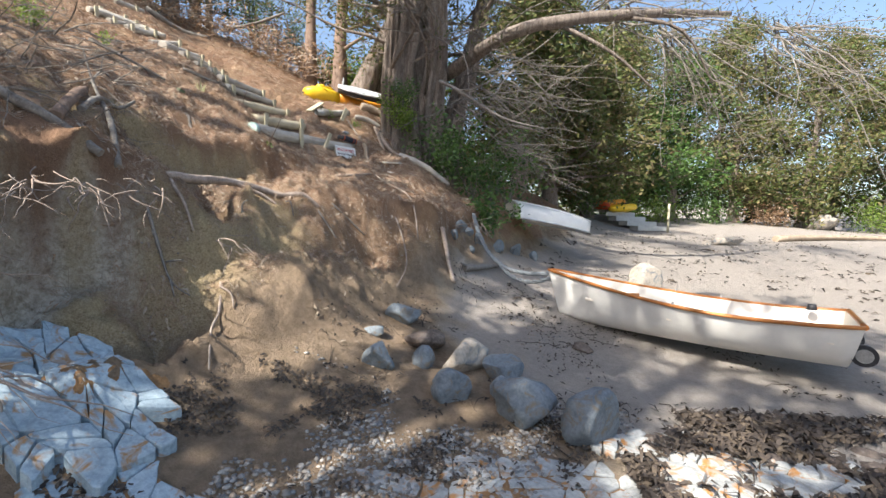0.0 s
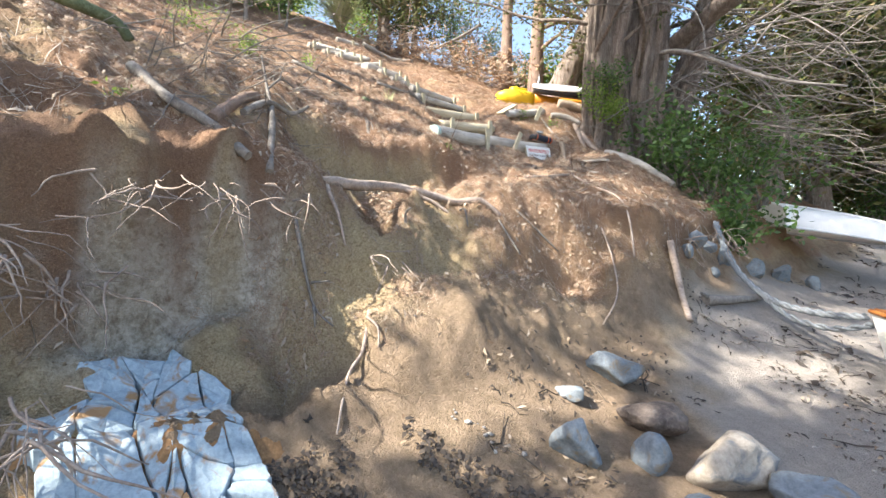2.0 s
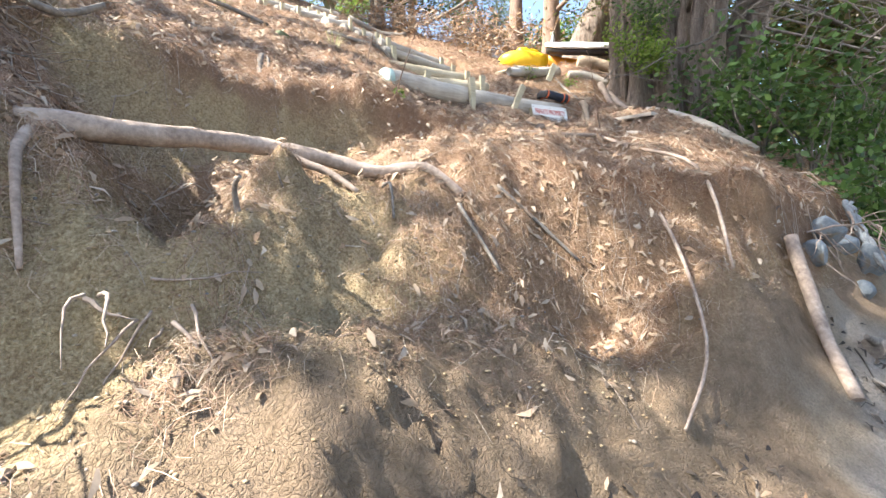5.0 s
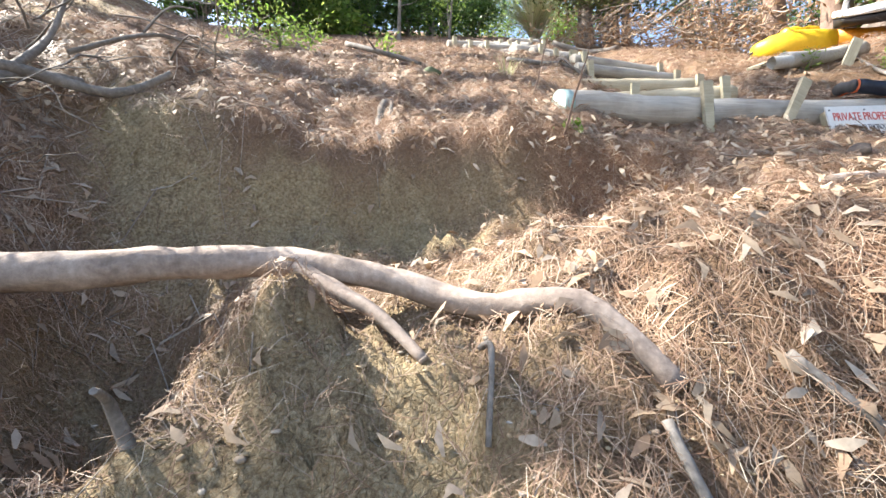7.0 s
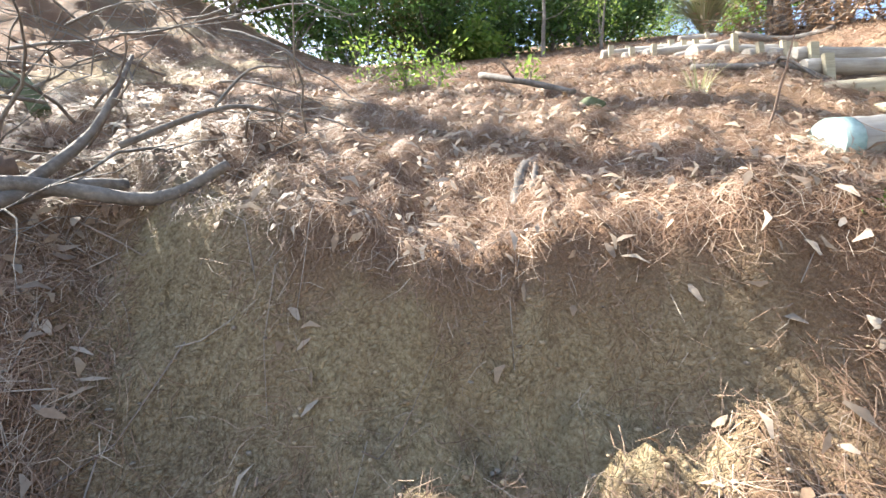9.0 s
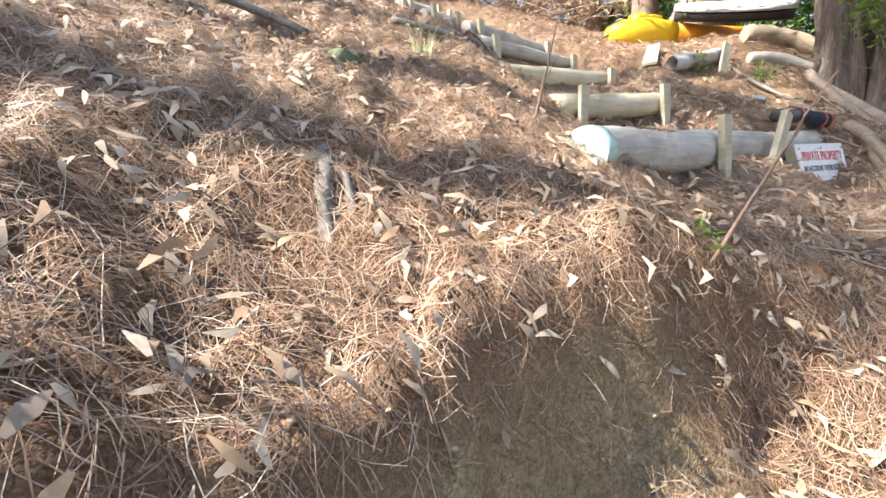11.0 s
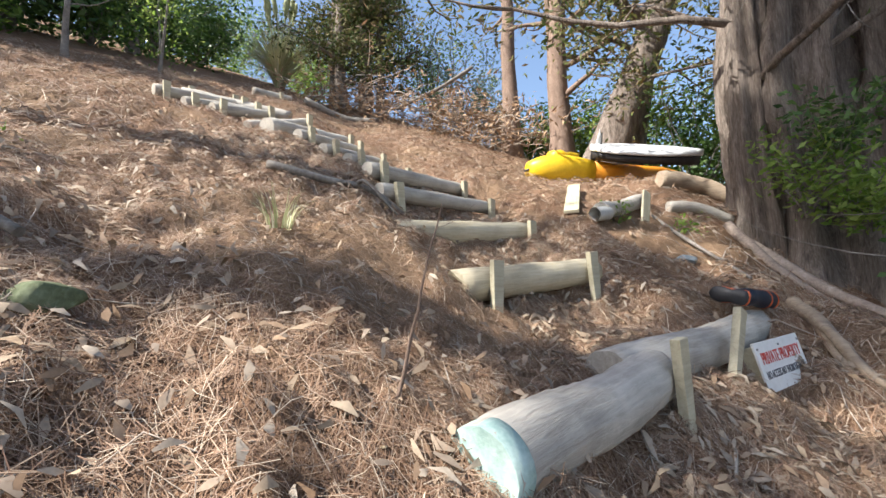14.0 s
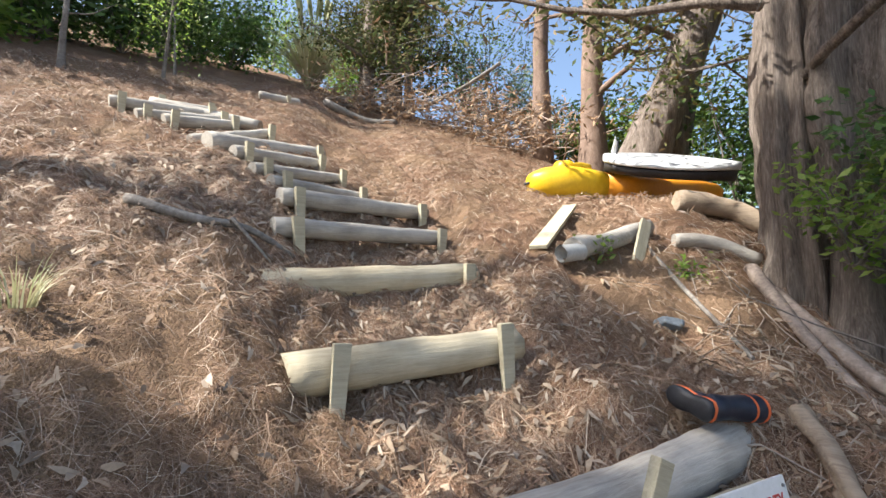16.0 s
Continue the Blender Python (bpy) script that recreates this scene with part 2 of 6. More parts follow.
NAVY = mottled("navy_rubber", (0.010, 0.013, 0.024), (0.016, 0.021, 0.038), (0.028, 0.035, 0.055), 9.0, 0.42, 0.15, 0.004, spec=0.45)
ORANGE_BAND = mottled("orange_rubber", (0.52, 0.10, 0.035), (0.66, 0.15, 0.05), (0.72, 0.2, 0.08), 12.0, 0.5, 0.1, 0.003)
YELLOW = mottled("yellow_plastic", (0.66, 0.40, 0.01), (0.78, 0.50, 0.015), (0.82, 0.56, 0.03), 5.0, 0.42, 0.06, 0.004, spec=0.45)
ORANGE = mottled("orange_plastic", (0.60, 0.20, 0.01), (0.72, 0.28, 0.012), (0.78, 0.34, 0.02), 5.0, 0.42, 0.06, 0.004, spec=0.45)
BOARD_GREY = mottled("pale_grey_fibreglass", (0.46, 0.48, 0.50), (0.58, 0.60, 0.61), (0.68, 0.69, 0.70), 3.0, 0.4, 0.05, 0.004, spec=0.45)
BLACK_PLASTIC = mottled("black_plastic", (0.015, 0.015, 0.018), (0.028, 0.028, 0.032), (0.05, 0.05, 0.055), 7.0, 0.5, 0.1, 0.004, spec=0.4)
STEEL = mottled("dull_galvanised_metal", (0.20, 0.20, 0.20), (0.33, 0.33, 0.33), (0.45, 0.45, 0.44), 20.0, 0.5, 0.2, 0.003, metal=0.7)
ROPE = mottled("grey_mooring_rope", (0.10, 0.11, 0.12), (0.21, 0.23, 0.245), (0.34, 0.36, 0.37), 45.0, 0.9, 0.8, 0.006)
SIGN_WHITE = mottled("white_sign_paint", (0.66, 0.66, 0.63), (0.76, 0.76, 0.74), (0.80, 0.80, 0.78), 8.0, 0.5, 0.05, 0.003)
SIGN_RED = mottled("red_sign_lettering", (0.45, 0.06, 0.05), (0.55, 0.08, 0.06), (0.58, 0.12, 0.1), 20.0, 0.6, 0.02, 0.002)
SIGN_BLACK = mottled("faded_black_lettering", (0.09, 0.09, 0.10), (0.14, 0.14, 0.15), (0.22, 0.22, 0.22), 20.0, 0.6, 0.02, 0.002)
CONCRETE = mottled("pale_concrete", (0.36, 0.36, 0.34), (0.47, 0.47, 0.45), (0.56, 0.56, 0.53), 8.0, 0.9, 0.4)
RED = mottled("red_plastic", (0.5, 0.06, 0.02), (0.6, 0.09, 0.03), (0.66, 0.13, 0.05), 6.0, 0.45, 0.05, 0.004)


# ---- shaping helpers ----
def mesh_of(name, verts, faces, mat, smooth=True):
    me = bpy.data.meshes.new(name)
    me.from_pydata([tuple(v) for v in verts], [], faces)
    me.materials.append(mat)
    if smooth:
        me.polygons.foreach_set("use_smooth", [len(f) < 5 for f in faces])
    me.update()
    return me


def piece(name, verts, faces, mat, parent=None, label="", smooth=True):
    """One mesh object, under a thing or at top level."""
    ob = new(name, mesh_of(name, verts, faces, mat, smooth))
    if parent is not None:
        ob.parent = parent
    if label:
        tagged(ob, label)
    return ob


def part(name, bm, mat, parent=None, label="", smooth=False):
    me = bpy.data.meshes.new(name)
    bmesh.ops.recalc_face_normals(bm, faces=bm.faces)
    bm.to_mesh(me)
    bm.free()
    me.materials.append(mat)
    if smooth:
        me.polygons.foreach_set("use_smooth", [True] * len(me.polygons))
    ob = new(name, me)
    if parent is not None:
        ob.parent = parent
    if label:
        tagged(ob, label)
    return ob


def thing(name, m, label, category, group="", kind=""):
    e = new(name)
    e.empty_display_size = 0.1
    e.matrix_world = m
    return tagged(e, label, category, group, kind)


def arrays_mesh(name, verts, quads, mat, smooth=False):
    """A mesh from numpy arrays of corners and four-sided faces."""
    me = bpy.data.meshes.new(name)
    me.vertices.add(len(verts))
    me.vertices.foreach_set("co", np.ascontiguousarray(verts, np.float32).ravel())
    n = quads.shape[1]
    me.loops.add(quads.size)
    me.loops.foreach_set("vertex_index", np.ascontiguousarray(quads, np.int32).ravel())
    me.polygons.add(len(quads))
    me.polygons.foreach_set("loop_start", np.arange(0, quads.size, n, dtype=np.int32))
    me.polygons.foreach_set("loop_total", np.full(len(quads), n, np.int32))
    if smooth:
        me.polygons.foreach_set("use_smooth", np.ones(len(quads), bool))
    me.materials.append(mat)
    me.update(calc_edges=True)
    me.validate()
    return me


def curve_points(points, steps=5):
    """A smooth line through the given points."""
    p = [Vector(q) for q in points]
    if len(p) < 3:
        return [p[0].lerp(p[-1], i / steps) for i in range(steps + 1)]
    out = []
    for i in range(len(p) - 1):
        a, b, c, d = p[max(i - 1, 0)], p[i], p[i + 1], p[min(i + 2, len(p) - 1)]
        for k in range(steps):
            t = k / steps
            out.append(0.5 * ((2 * b) + (c - a) * t + (2 * a - 5 * b + 4 * c - d) * t * t + (3 * b - a - 3 * c + d) * t ** 3))
    out.append(p[-1])
    return out


def tube(points, radii, sides=8, rough=0.0, rng=None, verts=None, faces=None, close=True, flute=0.0, flutes=7, squash=1.0):
    """Corners and faces of a tapering tube along points; added to the lists given."""
    verts = [] if verts is None else verts
    faces = [] if faces is None else faces
    rng = rng or random
    n, first = len(points), len(verts)
    side = None
    ph = rng.random() * 6.28
    for i, p in enumerate(points):
        p = Vector(p)
        d = (Vector(points[min(i + 1, n - 1)]) - Vector(points[max(i - 1, 0)]))
        d = d.normalized() if d.length > 1e-9 else Vector((0, 0, 1))
        if side is None:
            side = d.cross(Vector((0, 0, 1)) if abs(d.z) < 0.9 else Vector((1, 0, 0))).normalized()
        side = (side - d * side.dot(d)).normalized()
        up = side.cross(d)
        r = radii[i] if not isinstance(radii, (int, float)) else radii
        for k in range(sides):
            a = 2 * math.pi * k / sides
            rr = r * (1 + rough * (rng.random() - 0.5) * 2 + flute * math.sin(flutes * a + ph + 0.5 * math.sin(i * 0.4)))
            verts.append(p + side * (math.cos(a) * rr) + up * (math.sin(a) * rr * squash))
    for i in range(n - 1):
        for k in range(sides):
            a, b = first + i * sides + k, first + i * sides + (k + 1) % sides
            faces.append((a, b, b + sides, a + sides))
    if close:
        faces.append(tuple(first + k for k in reversed(range(sides))))
        faces.append(tuple(first + (n - 1) * sides + k for k in range(sides)))
    return verts, faces


def box_verts(lx, ly, lz, bevel=0.0):
    bm = bmesh.new()
    bmesh.ops.create_cube(bm, size=1.0)
    for v in bm.verts:
        v.co = Vector((v.co.x * lx, v.co.y * ly, v.co.z * lz))
    if bevel:
        bmesh.ops.bevel(bm, geom=bm.edges[:], offset=bevel, segments=2, affect="EDGES", profile=0.6)
    return bm


# ---- the lie of the land ----
LATTICE = np.random.RandomState(7).rand(256, 256)


def value_noise(x, y):
    xi, yi = np.floor(x).astype(int), np.floor(y).astype(int)
    fx, fy = x - xi, y - yi
    fx, fy = fx * fx * (3 - 2 * fx), fy * fy * (3 - 2 * fy)
    g = LATTICE
    a, b = g[xi % 256, yi % 256], g[(xi + 1) % 256, yi % 256]
    c, d = g[xi % 256, (yi + 1) % 256], g[(xi + 1) % 256, (yi + 1) % 256]
    return (a * (1 - fx) + b * fx) * (1 - fy) + (c * (1 - fx) + d * fx) * fy - 0.5


def fbm(x, y, octaves=4):
    total, amp = 0, 1.0
    for o in range(octaves):
        total = total + amp * value_noise(x * 2 ** o + 17.3 * o, y * 2 ** o - 9.1 * o)
        amp *= 0.5
    return total


FOOT_Y = [-6, 1.0, 2.4, 3.1, 3.5, 4.45, 5.66, 6.3, 7.1, 8.6, 10.4, 14, 25, 60]
FOOT_X = [-3.6, -2.4, -1.9, -1.67, -1.3, -0.75, -0.05, 0.1, 0.6, 1.3, 2.3, 4, 9, 22]
EDGE_X = [-4.6, -3.5, -3.0, -2.93, -2.72, -2.3, -1.2, -0.12, 0.25, 0.95, 1.85, 3.2, 8, 21]


def ease(a, b, v):
    s = np.clip((v - a) / (b - a), 0, 1)
    return s * s * (3 - 2 * s)


def lump(x, y, cx, cy, r):
    return np.exp(-((x - cx) ** 2 + (y - cy) ** 2) / (r * r))


def hillside(x, y):
    """The slope above the bank, which flattens at its crest."""
    ys = np.where(y < 16, y, 16 + 9 * np.tanh((y - 16) / 14))
    ys = np.where(ys < -2, -2 + 0.2 * (ys + 2), ys)
    xs = np.where(x > -18, x, -18 + 14 * np.tanh((x + 18) / 14))
    z = 0.105 - 0.4626 * xs + 0.2689 * ys
    z = z + 0.2 * lump(x, y, -3.8, 3.9, 0.8) - 0.2 * lump(x, y, -3.05, 5.2, 0.5) + 0.25 * lump(x, y, -0.6, 8.2, 0.9) - 0.24 * lump(x, y, -2.2, 7.2, 1.2)
    z = z + 0.55 * lump(x, y, -1.6, 11.4, 1.3) - 0.2 * ease(1.0, 0.2, np.abs(0.72 * (x + 3.1) + 0.69 * (y - 8.2))) * ease(3.2, 4.2, -0.69 * x + 0.72 * y - 3.6)
    z = z + 0.5 * ease(6.5, -2.0, y) * np.clip(-x - 3.5, 0, 8)
    # the hollow behind the great root
    w, u = -0.8 * x + 0.6 * y, 0.6 * x + 0.8 * y
    wall = 5.18 + 0.06 * np.sin(u * 2.3) + 0.3 * np.clip(u - 1.8, 0, 1.0)
    hollow = ease(wall + 0.06, wall - 0.12, w) * ease(3.9 + 0.7 * ease(2.0, 2.7, u), 4.8 + 0.35 * ease(2.0, 2.7, u), w) * ease(1.15, 1.75, u) * ease(4.4, 3.1, u)
    z = z - 0.22 * lump(x, y, -1.7, 8.15, 0.4)
    return z - 0.46 * hollow - 0.25 * lump(x, y, -2.32, 4.35, 0.24) - 0.3 * lump(x, y, -2.62, 4.42, 0.24)


def bare_wall(x, y):
    """Where the clay of the hollow's back wall and of the face below the great root lies bare."""
    w, u = -0.8 * x + 0.6 * y, 0.6 * x + 0.8 * y
    wall = 5.18 + 0.06 * np.sin(u * 2.3) + 0.3 * np.clip(u - 1.8, 0, 1.0)
    back = ease(wall + 0.03, wall - 0.06, w) * ease(wall - 0.34, wall - 0.2, w) * ease(1.4, 1.7, u) * ease(3.5, 2.8, u) * (0.9 + 0.3 * np.sin(u * 9.0 + w * 17.0))
    return np.clip(1.3 * back + 1.3 * lump(x, y, -1.82, 4.72, 0.34) + 1.0 * lump(x, y, -2.5, 4.35, 0.26), 0, 1)


def beach(x, y, foot):
    d = np.maximum(x - foot, 0)
    apron = (0.46 + 0.3 * ease(5.6, 6.5, y) * ease(9.5, 7, y)) * np.exp(-d / 1.1)
    return -0.15 + 0.1 * np.where(y < 40, y, 40) + apron


def terrain(x, y):
    """Height and zone of the ground: 0 on the beach, 1 on the slope above the bank's edge, the bank's face between."""
    x, y = np.asarray(x, float), np.asarray(y, float)
    foot, edge = np.interp(y, FOOT_Y, FOOT_X), np.interp(y, FOOT_Y, EDGE_X)
    s = np.clip((foot - x) / (foot - edge), 0, 1)
    sheer = ease(3.65, 3.2, y)
    lip = 0.62 * sheer + 0.3 * ease(5.7, 6.2, y)
    # a trodden ledge half way up the face
    ledge = np.interp(s, [0, 0.14, 0.4, 0.6, 0.72, 0.93, 1], [0, 0.22, 0.45, 0.53, 0.74, 0.95, 1])
    plain = s + 0.03 * np.sin(s * 12.5)
    walked = ease(3.4, 3.8, y) * ease(6.2, 5.6, y)
    face = ledge * walked + plain * (1 - walked)
    part = (1 - lip) * face + lip * ease(0.84, 0.99, s)
    low, high = beach(x, y, foot), hillside(x, y)
    z = low + (high - low) * part
    z = z - 0.12 * lump(x, y, -1.75, 5.2, 0.25) - 0.26 * lump(x, y, -2.1, 3.55, 0.3) + 0.17 * lump(x, y, -1.25, 4.15, 0.4) - 0.3 * lump(x, y, -0.9, 5.45, 0.35) + 0.25 * lump(x, y, -0.25, 5.8, 0.32)
    z = z - 0.33 * lump(x, y, -1.75, 4.75, 0.36) - 0.33 * lump(x, y, -2.15, 4.92, 0.3) - 0.1 * lump(x, y, -1.5, 5.3, 0.35) - 0.25 * lump(x, y, -2.2, 4.35, 0.2) + 0.12 * lump(x, y, -0.1, 6.4, 0.4)
    return z, s


def height(x, y):
    """The ground with its unevenness, and how far up the bank each place lies."""
    x, y = np.asarray(x, float), np.asarray(y, float)
    z, s = terrain(x, y)
    face = ease(0.02, 0.15, s) * ease(1.12, 0.95, s)
    near = np.exp(-((x + 2) ** 2 + (y - 6) ** 2) / 300.0)
    z = z + fbm(x * 0.9 + 3, y * 0.9, 3) * 0.06 * ease(0.0, 0.4, s)
    z = z + fbm(x * 4.0, y * 4.0, 4) * (0.03 + (0.09 + 0.12 * ease(3.6, 3.2, y)) * face) * near
    z = z + np.abs(fbm(x * 8.0 + 40, y * 8.0, 3)) * 0.10 * face
    cut = bare_wall(x, y)
    z = z + (fbm(x * 20.0 + 3, y * 20.0, 2) * 0.03 + np.abs(fbm(x * 13.0, y * 13.0 + 7, 2)) * 0.05) * face
    z = z + (np.abs(fbm(x * 7.0, y * 7.0 + 11, 3)) * 0.16 + fbm(x * 14.0, y * 14.0, 2) * 0.07) * cut
    z = z + fbm(x * 0.06, y * 0.06 + 30, 3) * 3.0 * ease(18, 60, np.hypot(x + 2, y - 6))
    return z, s


def gz(x, y):
    return float(height(x, y)[0])


def spread(lo, hi, a, b, step, far, grow):
    """Grid lines: even between a and b, wider and wider outside."""
    mid = np.arange(a, b, step)
    out, v, s = [], b, step
    while v < far:
        out.append(v)
        s *= grow
        v += s
    back, v, s = [], a - step, step
    while v > -far:
        back.append(v)
        s *= grow
        v -= s
    return np.array(back[::-1] + list(mid) + out)


def build_ground():
    gx = spread(0, 0, -5.5, 2.6, 0.032, 400, 1.07)
    gy = spread(0, 0, 1.6, 10.0, 0.032, 400, 1.07)
    X, Y = np.meshgrid(gx, gy, indexing="ij")
    Z, s = height(X, Y)
    over = ease(3.6, 3.1, Y) * ease(1.2, 2.0, Y) * np.exp(-((s - 1.0) / 0.07) ** 2) * (s < 1) + ease(3.6, 3.1, Y) * ease(1.2, 2.0, Y) * (s >= 1) * ease(0.35, 0.0, np.interp(Y, FOOT_Y, EDGE_X) - X)
    verts = np.stack([X + over * (0.17 + 0.12 * fbm(X * 3, Y * 3 + 4, 3)), Y, Z], -1).reshape(-1, 3)
    i, j = np.meshgrid(np.arange(len(gx) - 1), np.arange(len(gy) - 1), indexing="ij")
    a = (i * len(gy) + j).ravel()
    quads = np.stack([a, a + len(gy), a + len(gy) + 1, a + 1], -1)
    me = arrays_mesh("ground", verts, quads, GROUND, True)
    rag = fbm(X * 2.2, Y * 2.2, 4)
    shore = np.interp(Y, [-4, 2, 3, 4, 5, 5.7, 6.4, 7.1, 8.6, 10.4, 14, 60], [2.6, 1.5, 1.0, 0.4, 0.05, -0.1, 0.1, 0.6, 1.3, 2.3, 4, 22])
    sand = ease(-0.15, 0.3, X - shore + 0.5 * rag)
    pit = bare_wall(X, Y)
    litter = ease(0.86, 1.0, s + 0.3 * rag) * (1 - 0.9 * pit)
    litter = np.maximum(litter, 0.8 * ease(0.3, 0.6, s + 0.6 * rag) * ease(4.3, 5.1, Y) * (1 - pit))
    sheer = ease(3.75, 3.4, Y) * ease(0.62, 0.8, s + 0.15 * rag) * ease(0.99, 0.93, s + 0.1 * rag)
    mud = ease(0.55, 0.2, s + 0.4 * rag) * (1 - sand) * 0.85
    mud = np.maximum(mud, 0.6 * ease(2.6, 2.1, Y + rag) * ease(0.1, 0.3, s))
    sheer = sheer * ease(2.1, 2.5, Y)
    for name, values in (("sand", sand), ("litter", litter), ("grey", sheer * ease(-0.25, 0.2, rag + 0.1) * 0.95), ("mud", mud)):
        me.attributes.new(name, "FLOAT", "POINT").data.foreach_set("value", np.clip(values, 0, 1).astype(np.float32).ravel())
    return tagged(new("ground", me), "sandy beach rising over a clay bank to a needle-strewn slope", "ground", kind="structure")


build_ground()


# ---- trees and bushes ----
def leaf_cloud(name, centres, size, mat, seed, per=1, spreadr=0.1, shape=0.45, droop=0.0):
    """Folded leaves round the centres given, as one mesh."""
    rs = np.random.RandomState(seed)
    c = np.repeat(np.asarray(centres, float), per, 0)
    n = len(c)
    c = c + rs.normal(0, spreadr, (n, 3))
    d = rs.normal(0, 1, (n, 3))
    d[:, 2] = d[:, 2] * 0.6 - droop
    d /= np.linalg.norm(d, axis=1)[:, None]
    e = np.cross(d, rs.normal(0, 1, (n, 3)))
    e /= np.linalg.norm(e, axis=1)[:, None]
    up = np.cross(d, e)
    L = size * rs.uniform(0.6, 1.3, (n, 1))
    W = L * shape
    v = np.stack([c, c + d * L * 0.5 + e * W * 0.5 + up * L * 0.08, c + d * L, c + d * L * 0.5 - e * W * 0.5 + up * L * 0.08], 1)
    base = np.arange(n)[:, None] * 4
    return arrays_mesh(name, v.reshape(-1, 3), base + np.arange(4), mat)


def limb_path(rng, start, direction, length, steps, wander, lift):
    p, d = Vector(start), Vector(direction).normalized()
    pts = [p.copy()]
    for _ in range(steps):
        d = (d + Vector((rng.uniform(-1, 1), rng.uniform(-1, 1), rng.uniform(-1, 1))) * wander + Vector((0, 0, lift))).normalized()
        p = p + d * (length / steps)
        pts.append(p.copy())
    return pts


def tree(name, x, y, tall, radius, label, seed, lean=(0, 0), bark=None, leaf=None, leafsize=0.09, limbs=14, first=0.35, reach=0.3, per=30, twigs=3, spreadr=0.25, dead=False, flute=0.06, category="tree", lift=0.06, droop=0.2, sub=1.0, bare=None):
    """A tapered trunk with limbs and twigs, and leaves in clumps at the twigs' ends."""
    rng = random.Random(seed)
    bark = bark or BARK_PINE
    z = gz(x, y) - 0.15
    t = thing(name, pose(x, y, z), label, category)
    path = []
    for i in range(13):
        f = i / 12
        path.append(Vector((lean[0] * f * tall + rng.uniform(-1, 1) * 0.03 * tall * f * 0.4, lean[1] * f * tall + rng.uniform(-1, 1) * 0.03 * tall * f * 0.4, f * tall)))
    rad = [radius * (1.45 if i == 0 else 1.15 if i == 1 else 1.0) * (1 - 0.8 * i / 12) for i in range(13)]
    line = curve_points(path, 3)
    rads = [rad[min(12, k // 3)] + (rad[min(12, k // 3 + 1)] - rad[min(12, k // 3)]) * (k % 3) / 3 for k in range(len(line))]
    v, f = tube(line, rads, 14, 0.05, rng, flute=flute)
    piece("trunk", v, f, bark, t)
    tips = []
    for k in range(limbs):
        v, f = [], []
        h = first + (1 - first) * (k + rng.random()) / limbs
        i = min(11, int(h * 12))
        start = path[i].lerp(path[i + 1], h * 12 - i)
        a = rng.uniform(0, 2 * math.pi)
        length = tall * reach * rng.uniform(0.6, 1.1) * (1.15 - 0.7 * (h - first) / (1 - first))
        r0 = radius * (1 - 0.8 * h) * 0.38
        pts = limb_path(rng, start, (math.cos(a), math.sin(a), 0.25), length, 6, 0.22, lift)
        tube(pts, [r0 * (1 - 0.8 * q / 6) for q in range(7)], 5, 0, rng, v, f)
        for _ in range(twigs):
            j = rng.randint(2, 6)
            b = rng.uniform(0, 2 * math.pi)
            tw = limb_path(rng, pts[j], (math.cos(b), math.sin(b), rng.uniform(-0.3, 0.4)), length * 0.4 * sub, 3, 0.3, 0)
            tube(tw, [r0 * 0.3, r0 * 0.22, r0 * 0.15, r0 * 0.06], 3, 0, rng, v, f, close=False)
            tips += tw[1:]
        tips += pts[3:]
        piece("limb", v, f, bare or bark, t)
    if not dead and tips:
        crown = new("crown", leaf_cloud("crown", [tuple(p) for p in tips], leafsize, leaf or LEAF_CONIFER, seed, per, spreadr, 0.4, droop))
        crown.parent = t
    return t


def bush(name, x, y, r, tall, label, seed, leaf, leafsize=0.06, count=2600, stems=9, z=None, category="bush", shape=0.42):
    """Stems from one root, with leaves in uneven clumps."""
    rng = random.Random(seed)
    z = gz(x, y) if z is None else z
    t = thing(name, pose(x, y, z), label, category)
    tips = []
    for _ in range(stems):
        v, f = [], []
        a, q = rng.uniform(0, 6.28), rng.random() ** 0.5
        pts = limb_path(rng, (0, 0, -0.03), (math.cos(a) * q * r, math.sin(a) * q * r, tall), (tall ** 2 + (q * r) ** 2) ** 0.5 * rng.uniform(0.6, 1.05), 5, 0.3, 0)
        tube(pts, [0.007 * tall + 0.003] * 3 + [0.003 * tall + 0.002] * 3, 4, 0, rng, v, f, close=False)
        piece("stem", v, f, BARK_TWIG, t)
        for p in pts[2:]:
            for _ in range(2):
                tips.append(tuple(p + Vector((rng.gauss(0, r * 0.22), rng.gauss(0, r * 0.22), rng.gauss(0, tall * 0.1)))))
    per = max(1, count // len(tips))
    new("foliage", leaf_cloud("foliage", tips, leafsize, leaf, seed, per, min(r, tall) * 0.21, shape)).parent = t
    return t


def stick(name, points, r0, r1, label, mat=None, sides=7, category="stick", forks=(), rough=0.12, seed=0, flat=1.0, parent=None):
    """A bent stick, root or fallen branch with its forks, as one mesh."""
    rng = random.Random(seed)
    line = curve_points(points, 5)
    n = len(line) - 1
    v, f = tube(line, [r0 + (r1 - r0) * i / n for i in range(n + 1)], sides, rough, rng, squash=flat)
    for fork, a, b in forks:
        fl = curve_points(fork, 4)
        m = len(fl) - 1
        tube(fl, [a + (b - a) * i / m for i in range(m + 1)], max(5, sides - 2), rough, rng, v, f)
    ob = piece(name, v, f, mat or BARK_TWIG, parent)
    if parent is None:
        tagged(ob, label, category)
    return ob


def on(x, y, h=0.0):
    return (x, y, gz(x, y) + h)


